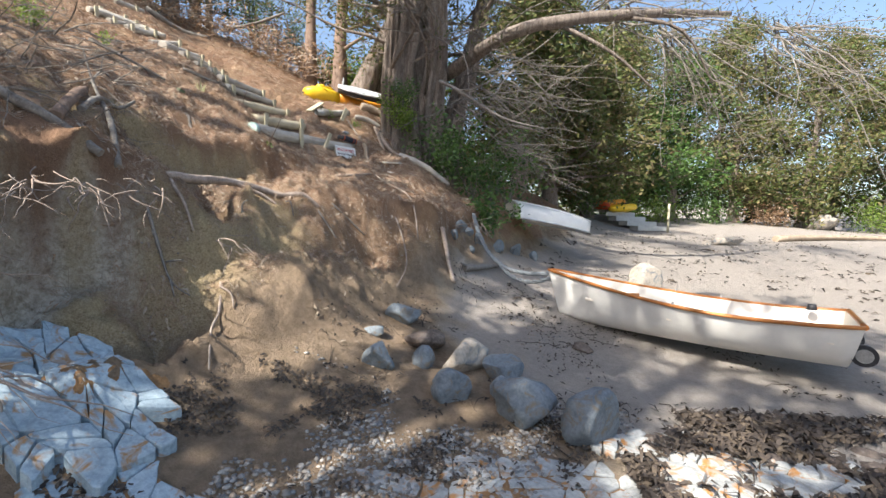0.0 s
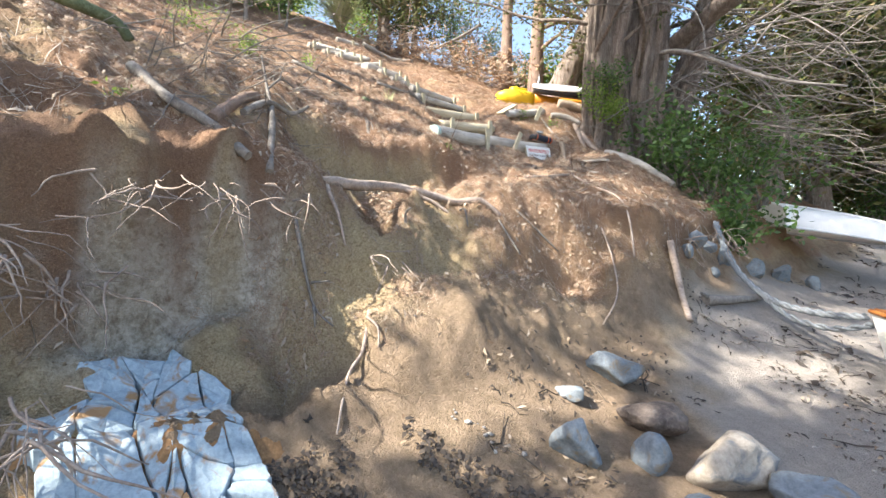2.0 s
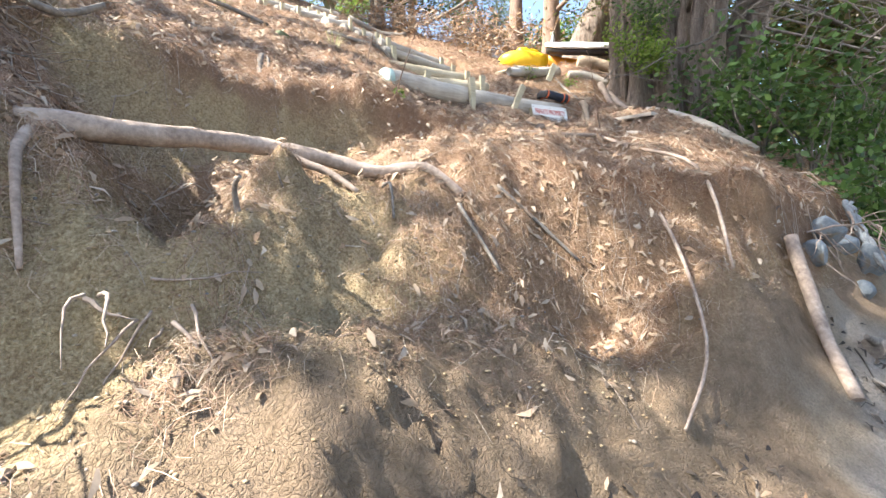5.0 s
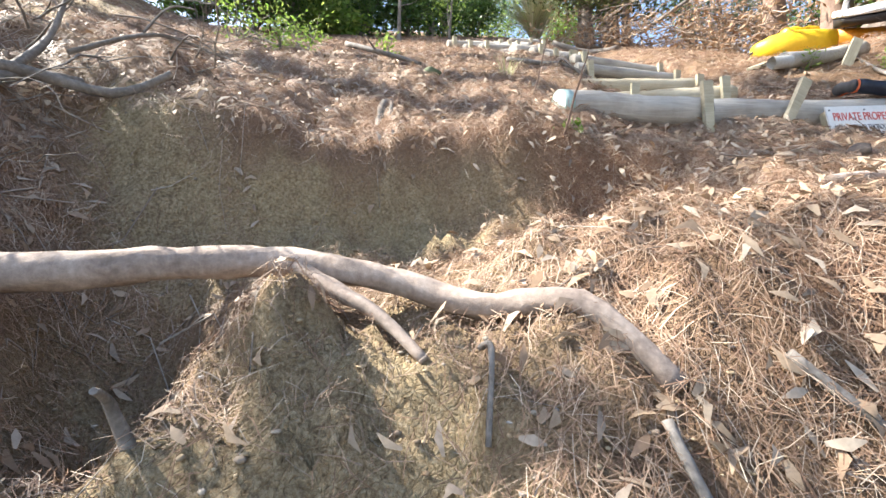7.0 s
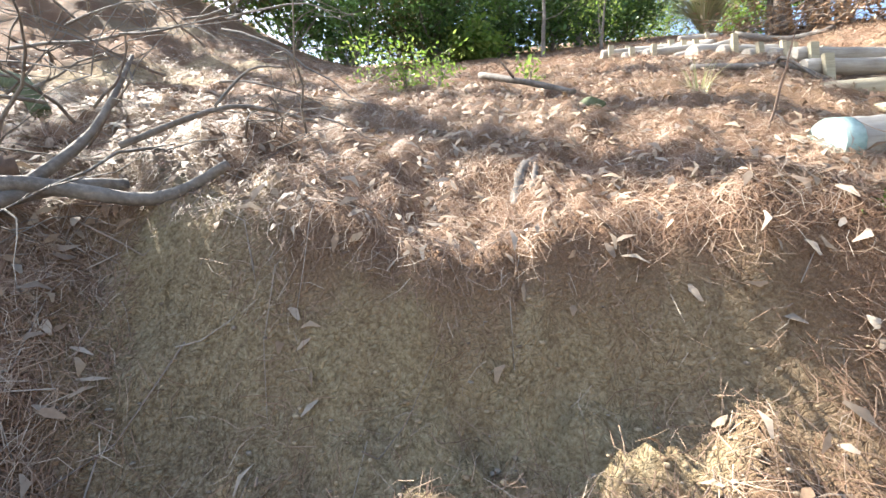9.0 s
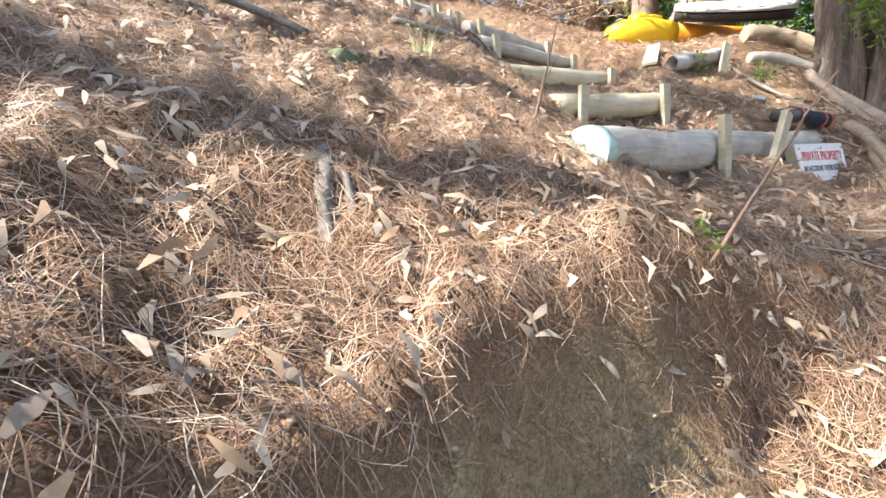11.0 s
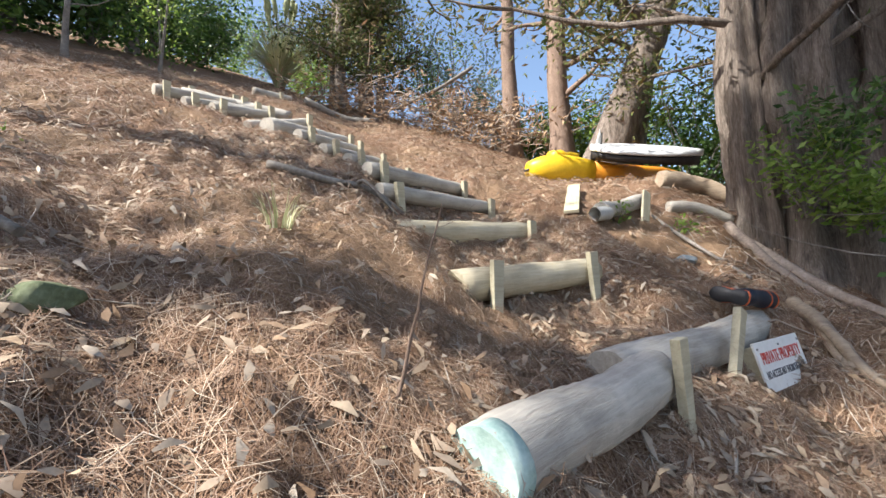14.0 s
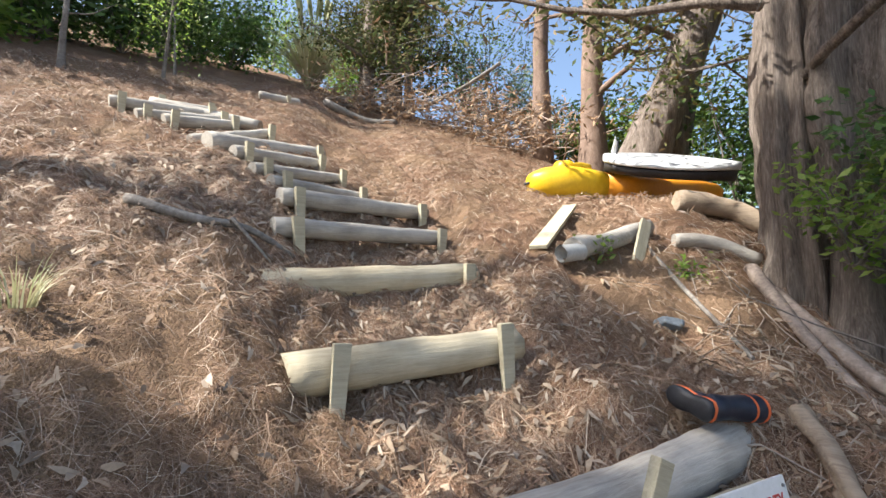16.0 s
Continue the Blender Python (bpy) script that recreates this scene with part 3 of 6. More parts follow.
# the great fluted tree beside the path
def great_tree():
    x, y = -0.82, 10.6
    z = 2.6
    rng = random.Random(5)
    t = thing("great_conifer_tree", pose(x, y, z), "massive old conifer with fluted stringy grey bark", "tree")
    stems = (((-0.12, 0), (-0.05, 0.1), 0.56, 9.0), ((0.42, -0.2), (0.25, 0.0), 0.3, 7.5), ((-0.48, -0.2), (0.0, -0.1), 0.2, 6.5), ((0.75, 0.45), (1.3, 0.6), 0.26, 7.0), ((0.1, 0.6), (0.5, 1.4), 0.34, 7.5))
    tips = []
    for n, ((bx, by), (tx, ty), r, tall) in enumerate(stems):
        path = [Vector((bx * (1 - f) + (bx + tx) * f, by * (1 - f) + (by + ty) * f, tall * f)) + Vector((rng.uniform(-1, 1), rng.uniform(-1, 1), 0)) * 0.06 * min(1, 4 * f) for f in [i / 10 for i in range(11)]]
        line = curve_points(path, 5)
        m = len(line) - 1
        rads = [r * (1 + 0.75 * math.exp(-i / m * 14)) * (1 - 0.55 * i / m) for i in range(m + 1)]
        v, f = tube(line, rads, 56, 0.07, rng, flute=0.2, flutes=8)
        piece("stem", v, f, BARK_PALE, t)
        for k in range(9):
            h = rng.uniform(0.45, 1.0)
            i = min(9, int(h * 10))
            a = rng.uniform(0, 6.28)
            lv, lf = [], []
            pts = limb_path(rng, path[i], (math.cos(a), math.sin(a), 0.25), rng.uniform(2.0, 3.6), 6, 0.2, 0.03)
            tube(pts, [r * 0.22 * (1 - 0.8 * q / 6) for q in range(7)], 6, 0, rng, lv, lf)
            for _ in range(4):
                b = rng.uniform(0, 6.28)
                tw = limb_path(rng, pts[rng.randint(3, 6)], (math.cos(b), math.sin(b), rng.uniform(-0.4, 0.3)), 1.0, 3, 0.3, 0)
                tube(tw, [0.02, 0.014, 0.009, 0.004], 3, 0, rng, lv, lf, close=False)
                tips += tw[1:]
            piece("limb", lv, lf, BARK_PALE, t)
    new("crown", leaf_cloud("crown", [tuple(p) for p in tips if p.z > 3.2], 0.12, LEAF_CONIFER, 3, 34, 0.22, 0.3, 0.4)).parent = t
    return t


great_tree()
# slim trunks on the crest, the leaning pair and the clump beyond the steps
tree("pine_tree", -4.8, 15.6, 11, 0.2, "slim straight pine with a bare brown trunk", 11, (0.02, 0), dead=True, limbs=12, first=0.3, reach=0.16, twigs=4)
tree("pine_tree", -3.6, 14.9, 11, 0.23, "straight pine with bare drooping side branches", 12, (0.025, 0), dead=True, limbs=22, first=0.15, reach=0.2, twigs=5, lift=0.05)
tree("pine_tree", -3.8, 15.6, 9, 0.11, "thin dark pine stem", 13, (0.01, 0), dead=True, limbs=10, first=0.2, reach=0.2, twigs=4)
tree("leaning_tree", -2.95, 14.0, 9, 0.36, "leaning conifer with a thick pale-brown trunk", 14, (0.42, 0.05), bark=BARK_PALE, limbs=14, first=0.3, reach=0.28, per=22, leafsize=0.14, spreadr=0.3)
tree("leaning_tree", -2.5, 14.4, 8, 0.26, "second conifer trunk leaning beside its neighbour", 15, (0.22, 0.05), bark=BARK_PALE, limbs=14, first=0.3, reach=0.3, per=22, leafsize=0.14, spreadr=0.3)
for k, (dx, dy, r, tall) in enumerate(((0, 0, 0.17, 7), (0.55, 0.3, 0.15, 7.5), (-0.45, 0.35, 0.13, 6.5), (0.25, 0.9, 0.16, 8), (0.95, 0.5, 0.12, 6))):
    tree("clump_tree", -9.3 + dx, 15.2 + dy, tall, r, "dark conifer in a close clump of ragged trunks", 20 + k, (0.01, 0), limbs=20, first=0.12, reach=0.2, per=26, leafsize=0.13, spreadr=0.2, twigs=3, bark=BARK_PALE)

# unseen trees added up-slope behind the walker, so that their crowns dapple the place
for k, (x, y, tall, first, limbs, per) in enumerate((
        (-6.6, -2.6, 8.5, 0.3, 13, 16), (-8.6, -4.8, 9.5, 0.3, 13, 16), (-4.7, -2.2, 11.5, 0.55, 13, 18), (-4.6, -5.2, 10.5, 0.3, 12, 16),
        (-10.6, 0.3, 12.0, 0.62, 20, 24), (-12.6, 0.6, 10.0, 0.5, 4, 6), (-11.2, -1.4, 12.0, 0.6, 18, 24), (-8.4, -1.6, 9.5, 0.35, 10, 12))):
    tree("shade_tree", x, y, tall, 0.22, "added unseen conifer whose ragged crown casts dappled shade", 60 + k, (0.02, 0.02), limbs=limbs, first=first, reach=0.25, per=per, leafsize=0.26, spreadr=0.16, twigs=2)

# bushes and trees along the crest and the upper left slope
for k, (x, y, tall) in enumerate(((-12.5, 9.6, 4.5), (-12.2, 11.6, 5.0), (-13.5, 13.2, 5.5), (-14.5, 8.0, 5.0), (-11.6, 7.4, 3.4), (-15.5, 5.0, 5.5))):
    tree("broadleaf_tree", x, y, tall, 0.11, "dark evergreen tree on the upper slope", 80 + k, (0.03, -0.03), bark=BARK_TWIG, leaf=LEAF_GREEN, leafsize=0.13, limbs=20, first=0.06, reach=0.34, per=26, spreadr=0.26)
for k, (x, y, r, tall, leaf) in enumerate(((-17.5, 18.5, 2.2, 2.4, LEAF_LIGHT), (-19.5, 21, 3.0, 3.2, LEAF_GREEN), (-15.5, 20.5, 2.2, 2.8, LEAF_BLUE), (-13.2, 19.2, 1.6, 2.2, LEAF_LIGHT), (-12.3, 9.3, 1.2, 2.0, LEAF_GREEN), (-12.0, 10.7, 1.1, 1.8, LEAF_GREEN), (-12.4, 12.2, 1.2, 1.9, LEAF_GREEN), (-12.8, 13.6, 1.1, 1.8, LEAF_GREEN), (-13.4, 8.0, 1.3, 2.2, LEAF_GREEN), (-11.2, 8.2, 0.6, 0.8, LEAF_LIGHT), (-11.6, 5.4, 1.3, 2.0, LEAF_GREEN), (-12.0, 6.6, 1.3, 2.2, LEAF_CONIFER), (-12.2, 4.2, 1.3, 2.2, LEAF_GREEN), (-11.9, 3.0, 1.3, 2.3, LEAF_CONIFER), (-11.7, 1.9, 1.3, 2.3, LEAF_GREEN))):
    bush("hill_bush", x, y, r, tall, "dense green scrub on the upper slope", 90 + k, leaf, 0.16, 2600, 12)
for k, (x, y, r, tall, leaf, label) in enumerate((
        (-6.6, 17.6, 1.0, 3.2, LEAF_BLUE, "tall blue-green shrub on the crest"),
        (-7.7, 18.0, 1.1, 3.6, LEAF_LIGHT, "tall yellow-green shrub on the crest"),
        (-5.7, 17.8, 0.8, 2.0, LEAF_BLUE, "low blue-green shrub on the crest"),
        (-4.3, 16.6, 0.7, 1.3, LEAF_GREEN, "low green shrub between the pine trunks"),
        (-3.2, 15.6, 0.7, 1.5, LEAF_LIGHT, "fresh green shrub at a pine's foot"),
        (-2.9, 16.6, 0.9, 2.2, LEAF_GREEN, "green shrub beyond the kayaks"),
        (-1.4, 14.2, 0.9, 2.2, LEAF_GREEN, "dense green shrub beyond the kayaks"),
        (-0.8, 15.2, 1.1, 2.8, LEAF_LIGHT, "dense sunlit shrub beyond the kayaks"),
        (-1.9, 15.6, 0.9, 2.4, LEAF_LIGHT, "sunlit shrub beyond the leaning trunks"),
        (0.6, 16.0, 1.4, 3.6, LEAF_GREEN, "tall green shrub behind the great tree"))):
    bush("crest_bush", x, y, r, tall, label, 100 + k, leaf, 0.11, 2400, 12)
# leafy sprouts at the great tree's foot
for k, (x, y, z, r, tall) in enumerate(((-1.15, 9.9, 3.95, 0.36, 0.7), (-0.95, 9.8, 4.35, 0.32, 0.5), (-0.85, 9.7, 3.75, 0.25, 0.45))):
    bush("leafy_sprout", x, y, r, tall, "glossy green sprouts at the great tree's foot", 130 + k, LEAF_GREEN if k % 2 else LEAF_LIGHT, 0.07, 700, 9, z=z)
# the shrub that hangs over the bank above the mooring line
for k, (x, y, r, tall) in enumerate(((0.55, 8.6, 0.55, 1.1), (0.2, 8.9, 0.5, 1.5), (1.0, 9.2, 0.6, 1.4), (0.8, 8.0, 0.4, 0.7), (0.15, 9.7, 0.4, 1.4), (1.5, 10.2, 0.7, 1.8))):
    bush("bank_shrub", x, y, r, tall, "dark glossy shrub overhanging the bank's edge", 140 + k, LEAF_GREEN, 0.09, 800, 8, shape=0.55)


def thicket(name, x, y, z, seed, count, length, toward, label, leafy=0):
    """A tangle of dry grey branches."""
    rng = random.Random(seed)
    t = thing(name, pose(x, y, z), label, "branches")
    tips = []
    for _ in range(count):
        v, f = [], []
        a = rng.uniform(-1.3, 1.3)
        d = Vector(toward).normalized()
        d = Vector((d.x * math.cos(a) - d.y * math.sin(a), d.x * math.sin(a) + d.y * math.cos(a), d.z + rng.uniform(-0.5, 0.5)))
        L = length * rng.uniform(0.5, 1.1)
        pts = limb_path(rng, (rng.uniform(-0.3, 0.3), rng.uniform(-0.3, 0.3), rng.uniform(-0.4, 0.4)), d, L, 7, 0.25, -0.03)
        r = 0.006 * L + 0.002
        tube(pts, [r * (1 - 0.85 * i / 7) for i in range(8)], 5, 0.05, rng, v, f, close=False)
        branch = piece("branch", v, f, BARK_TWIG, t)
        for _ in range(7):
            j = rng.randint(1, 7)
            b = rng.uniform(0, 6.28)
            tw = limb_path(rng, pts[j], (math.cos(b), math.sin(b), rng.uniform(-0.5, 0.5)), L * 0.35, 4, 0.35, -0.02)
            tv, tf = tube(tw, [r * 0.35, r * 0.3, r * 0.22, r * 0.15, r * 0.06], 3, 0, rng, close=False)
            piece("twig", tv, tf, BARK_TWIG, branch)
            tips += tw[2:]
    if leafy:
        new("foliage", leaf_cloud("foliage", [tuple(p) for p in tips], 0.09, LEAF_CONIFER, seed, leafy, 0.12, 0.3, 0.5)).parent = t
    return t


thicket("dry_branches", 0.3, 10.2, 4.6, 201, 16, 2.8, (0.6, -0.75, -0.15), "tangle of dry grey branches below the great tree")
thicket("dry_branches", 0.7, 10.6, 5.6, 202, 16, 3.2, (0.75, -0.6, -0.1), "tangle of dry grey branches below the great tree")
thicket("dry_branches", 1.6, 11.2, 3.7, 203, 16, 2.4, (0.7, -0.2, -0.35), "brittle fallen branches over the upturned boat")
thicket("dry_branches", -0.4, 10.0, 6.2, 204, 12, 3.0, (-0.1, -0.95, 0.05), "tangle of dry grey branches below the great tree")
thicket("dry_branches", 0.7, 8.6, 4.3, 211, 14, 1.9, (0.6, -0.5, -0.3), "pale dead branches spreading over the bank's shrub")
thicket("dry_branches", 1.1, 8.8, 3.6, 212, 14, 1.8, (0.6, -0.5, -0.2), "pale dead branches spreading over the bank's shrub")
thicket("dry_branches", 1.5, 8.9, 4.7, 213, 14, 2.0, (0.5, -0.5, -0.3), "pale dead branches spreading over the bank's shrub")
thicket("hanging_branches", 3.6, 10.4, 6.9, 205, 22, 3.6, (0.8, -0.4, -0.3), "drooping conifer branches with dry brown twigs", 3)
thicket("hanging_branches", 6.0, 12.4, 7.3, 206, 26, 4.2, (0.6, -0.2, -0.5), "drooping conifer branches with dry brown twigs", 4)
thicket("hanging_branches", 8.6, 11.8, 7.0, 207, 26, 4.4, (0.6, -0.3, -0.5), "drooping conifer branches with dry brown twigs", 5)
stick("limb", [(0.0, 10.6, 5.3), (1.3, 9.3, 5.75), (2.6, 9.0, 5.95), (4.4, 9.4, 6.3), (6.6, 10.6, 6.9)], 0.16, 0.07, "long bare limb reaching out over the beach", BARK_PALE, 9, "branch", [([(2.2, 9.1, 5.9), (3.2, 8.7, 5.2), (4.0, 8.6, 4.5)], 0.05, 0.015), ([(3.6, 9.2, 6.1), (4.6, 8.8, 5.7), (5.4, 9.0, 4.7)], 0.05, 0.01)])
stick("limb", [(-0.5, 10.3, 4.7), (-0.4, 8.9, 5.2), (-0.9, 7.8, 5.9), (-1.3, 7.0, 6.8)], 0.035, 0.012, "bent bare branch of the great tree", BARK_PALE, 7, "branch")
stick("limb", [(-0.1, 10.2, 5.0), (-0.1, 8.6, 4.5), (0.2, 7.4, 4.0), (0.9, 6.9, 3.45), (1.6, 7.1, 3.35)], 0.045, 0.01, "curved bare branch hanging over the bank", BARK_TWIG, 7, "branch", [([(0.2, 7.4, 4.0), (0.5, 6.9, 3.9), (1.0, 6.5, 4.1)], 0.018, 0.004)])
# trees behind the far end of the beach
for k, (x, y, tall, leaf) in enumerate(((6.5, 20, 8, LEAF_CONIFER), (9.5, 25, 9, LEAF_CONIFER), (13, 25.5, 9, LEAF_GREEN), (17, 26, 10, LEAF_CONIFER), (21, 26, 10, LEAF_CONIFER), (26, 25.5, 11, LEAF_CONIFER), (31, 25, 11, LEAF_CONIFER), (4.2, 17.5, 7.5, LEAF_CONIFER), (11, 29, 12, LEAF_CONIFER), (19, 31, 13, LEAF_CONIFER), (27, 31, 13, LEAF_CONIFER), (36, 24, 12, LEAF_CONIFER), (2.6, 15.5, 7, LEAF_CONIFER))):
    tree("shore_tree", x, y, tall, 0.26, "evergreen with drooping branches behind the beach", 300 + k, (0.04 * (-1) ** k, -0.06), leaf=leaf, limbs=32, first=0.08, reach=0.36, per=27, leafsize=0.24, spreadr=0.34, twigs=4, bark=BARK_PALE, lift=-0.01)
for k, (x, y, r, tall, leaf) in enumerate(((8.5, 21.5, 1.3, 1.2, LEAF_LIGHT), (11.5, 23.5, 1.5, 1.3, LEAF_LIGHT), (14.5, 23.8, 1.6, 1.4, LEAF_GREEN), (6.0, 18.5, 1.0, 1.6, LEAF_GREEN), (24, 24.5, 1.6, 1.5, LEAF_LIGHT), (18, 24.5, 1.4, 1.2, BROWN_FROND), (8, 27, 2.4, 3.2, LEAF_CONIFER), (12, 28, 2.6, 3.6, LEAF_CONIFER), (16, 29, 2.6, 3.6, LEAF_GREEN), (20, 29, 2.6, 3.4, LEAF_CONIFER), (24.5, 29, 2.6, 3.6, LEAF_CONIFER), (29, 28, 2.6, 3.6, LEAF_GREEN), (34, 27, 2.6, 3.6, LEAF_CONIFER), (5, 22, 1.8, 3.0, LEAF_CONIFER))):
    bush("shore_bush", x, y, r, tall, "low bright scrub at the back of the beach" if tall < 2 else "tall dense evergreen scrub behind the beach", 330 + k, leaf, 0.14 if tall < 2 else 0.3, 1500 if tall < 2 else 2200, 10)


# ---- the pampas clump and the brush heap ----
def blades(name, x, y, count, length, mat, seed, label, category, width=0.02, plumes=0):
    rng = random.Random(seed)
    t = thing(name, pose(x, y, gz(x, y)), label, category)
    v, f = [], []
    for _ in range(count):
        a, L = rng.uniform(0, 6.28), length * rng.uniform(0.5, 1.1)
        out = rng.uniform(0.2, 0.9)
        side = Vector((-math.sin(a), math.cos(a), 0)) * width
        base = len(v)
        for i in range(5):
            q = i / 4
            p = Vector((math.cos(a) * out * L * q * (0.3 + 0.7 * q) + math.cos(a) * 0.05, math.sin(a) * out * L * q * (0.3 + 0.7 * q) + math.sin(a) * 0.05, L * q * (1 - 0.45 * out * q)))
            v += [p - side * (1 - 0.9 * q), p + side * (1 - 0.9 * q)]
        f += [(base + 2 * i, base + 2 * i + 1, base + 2 * i + 3, base + 2 * i + 2) for i in range(4)]
    tagged(piece("foliage", v, f, mat, t, smooth=False), kind="stuff")
    for _ in range(plumes):
        a = rng.uniform(0, 6.28)
        pts = curve_points([(0, 0, 0), (math.cos(a) * 0.2, math.sin(a) * 0.2, length * 0.8), (math.cos(a) * 0.4, math.sin(a) * 0.4, length * 1.35)], 6)
        pv, pf = tube(pts, [0.008] * 8 + [0.03, 0.06, 0.07, 0.06, 0.03], 6, 0.4, rng)
        piece("plume", pv, pf, STRAW, t)
    return t


blades("pampas_grass", -11.0, 14.7, 420, 1.9, STRAW, 41, "tall straw-coloured pampas grass with plumes", "grass", 0.02, 5)
blades("pampas_grass", -11.6, 15.6, 300, 2.0, STRAW, 42, "tall straw-coloured pampas grass with plumes", "grass", 0.02, 4)
blades("cabbage_palm_shoot", -4.5, 16.2, 60, 0.9, LEAF_GREEN, 43, "spiky green rosette on the crest", "plant", 0.025)
blades("grass_tuft", -3.88, 7.02, 50, 0.22, STRAW, 44, "pale dry grass tuft among pine needles", "grass", 0.004)


def brush_heap(x, y, seed, count, length, label):
    rng = random.Random(seed)
    t = thing("brush_heap", pose(x, y, gz(x, y)), label, "brush")
    v, f, tips = [], [], []
    for _ in range(count):
        a = rng.uniform(0, 6.28)
        st = (rng.gauss(0, 0.7), rng.gauss(0, 0.45), rng.uniform(0, 0.55))
        pts = limb_path(rng, st, (math.cos(a), math.sin(a), rng.uniform(-0.25, 0.4)), length * rng.uniform(0.4, 1.1), 5, 0.2, -0.04)
        tube(pts, [0.016, 0.014, 0.011, 0.008, 0.005, 0.003], 4, 0, rng, v, f, close=False)
        tips += pts[2:]
    tagged(piece("brushwood", v, f, TWIG_ISLAND, t), kind="stuff")
    tagged(new("dead_fronds", leaf_cloud("dead_fronds", [tuple(p) for p in tips], 0.16, BROWN_FROND, seed, 3, 0.12, 0.25, 0.4)), kind="stuff").parent = t
    return t


for k, (x, y) in enumerate(((-8.4, 14.6), (-7.3, 15.2), (-6.4, 15.5), (-5.5, 15.7), (-4.9, 15.3), (-6.9, 16.3), (-9.6, 14.9))):
    brush_heap(x, y, 50 + k, 60, 1.5, "heap of dry brown brush along the crest")
stick("fallen_pole", [(-7.4, 14.8, 7.9), (-6.4, 15.0, 8.25), (-5.5, 15.1, 8.65)], 0.05, 0.04, "bare pole lying across the brush heap", BARK_TWIG)
stick("fallen_tree", [(-9.0, 13.4, gz(-9.0, 13.4) + 0.05), (-8.2, 13.8, gz(-8.2, 13.8) + 0.08), (-7.4, 13.9, gz(-7.4, 13.9) + 0.05)], 0.09, 0.06, "pale fallen trunk on the upper slope", BARK_TWIG)
tree("sapling", -9.0, 8.75, 2.6, 0.045, "slim bare sapling on the upper slope", 401, (0.02, 0), bark=BARK_TWIG, dead=True, limbs=9, first=0.3, reach=0.2)
tree("sapling", -8.95, 9.97, 1.9, 0.03, "crooked bare sapling on the upper slope", 402, (0.12, 0), bark=BARK_TWIG, leaf=LEAF_LIGHT, limbs=8, first=0.3, reach=0.25, per=5, leafsize=0.07)
tree("sapling", -9.8, 10.6, 1.8, 0.03, "thin sapling with a few leaves", 403, (-0.1, 0), bark=BARK_TWIG, leaf=LEAF_LIGHT, limbs=8, first=0.3, reach=0.25, per=5, leafsize=0.07)
tree("twiggy_seedling", -3.06, 6.45, 0.6, 0.007, "bare crooked twig of a seedling", 404, (0.25, 0.1), bark=BARK_PINE, dead=True, limbs=4, first=0.3, reach=0.35, twigs=1)
tree("twiggy_seedling", -2.46, 6.04, 0.5, 0.007, "bare bent twig with one green leaf at its foot", 405, (0.5, -0.1), bark=BARK_PINE, dead=True, limbs=4, first=0.4, reach=0.35, twigs=1)
tree("twiggy_seedling", -1.15, 7.5, 0.9, 0.007, "thin dark leafless seedling", 406, (-0.15, -0.1), bark=BARK_PINE, dead=True, limbs=6, first=0.3, reach=0.35, twigs=1)
for k, (x, y, r, tall, n) in enumerate(((-5.05, 5.4, 0.2, 0.34, 220), (-5.5, 5.75, 0.25, 0.42, 260), (-4.9, 6.38, 0.12, 0.25, 90), (-3.54, 2.98, 0.1, 0.16, 60), (-2.55, 9.7, 0.15, 0.2, 110), (-2.05, 9.95, 0.18, 0.15, 110), (-6.1, 5.2, 0.35, 0.6, 320), (-2.45, 6.1, 0.05, 0.06, 12))):
    bush("seedling", x, y, r, tall, "small bright green seedling among pine needles", 420 + k, LEAF_LIGHT, 0.05, n, 5, category="plant")


# ---- steps of logs and stakes ----
def log_mesh(name, length, r, mat, parent, seed, splinter=0.0, sides=16, bend=0.0, flat=1.0):
    rng = random.Random(seed)
    n = 18
    v, f = [], []
    line = [Vector((length * (i / n - 0.5), bend * math.sin(math.pi * i / n), 0.002 * math.sin(i * 0.9))) for i in range(n + 1)]
    rads = [r * (1 + 0.015 * math.sin(i * 0.7 + seed) - 0.1 * i / n) for i in range(n + 1)]
    tube(line, rads, sides, 0.03, rng, v, f, squash=flat)
    for k in range(sides):
        v[k].x -= splinter * rng.random()
        v[n * sides + k].x += splinter * 0.4 * rng.random()
    # a rounded edge at each sawn end
    for k in range(sides):
        for row in (0, n):
            c = line[row]
            v[row * sides + k] = c + (v[row * sides + k] - c) * 0.93 if not splinter else v[row * sides + k]
    return piece(name, v, f, mat, parent)


def stake(parent, x, y, tall, mat, tilt=0.0, width=0.07, thick=0.035):
    bm = box_verts(width, thick, tall, 0.004)
    for v in bm.verts:
        if v.co.z < 0:
            v.co.x *= 0.7
    ob = part("stake", bm, mat, parent)
    ob.matrix_local = pose(x, y, tall * 0.5 - 0.26, 0, tilt, 0)
    return ob


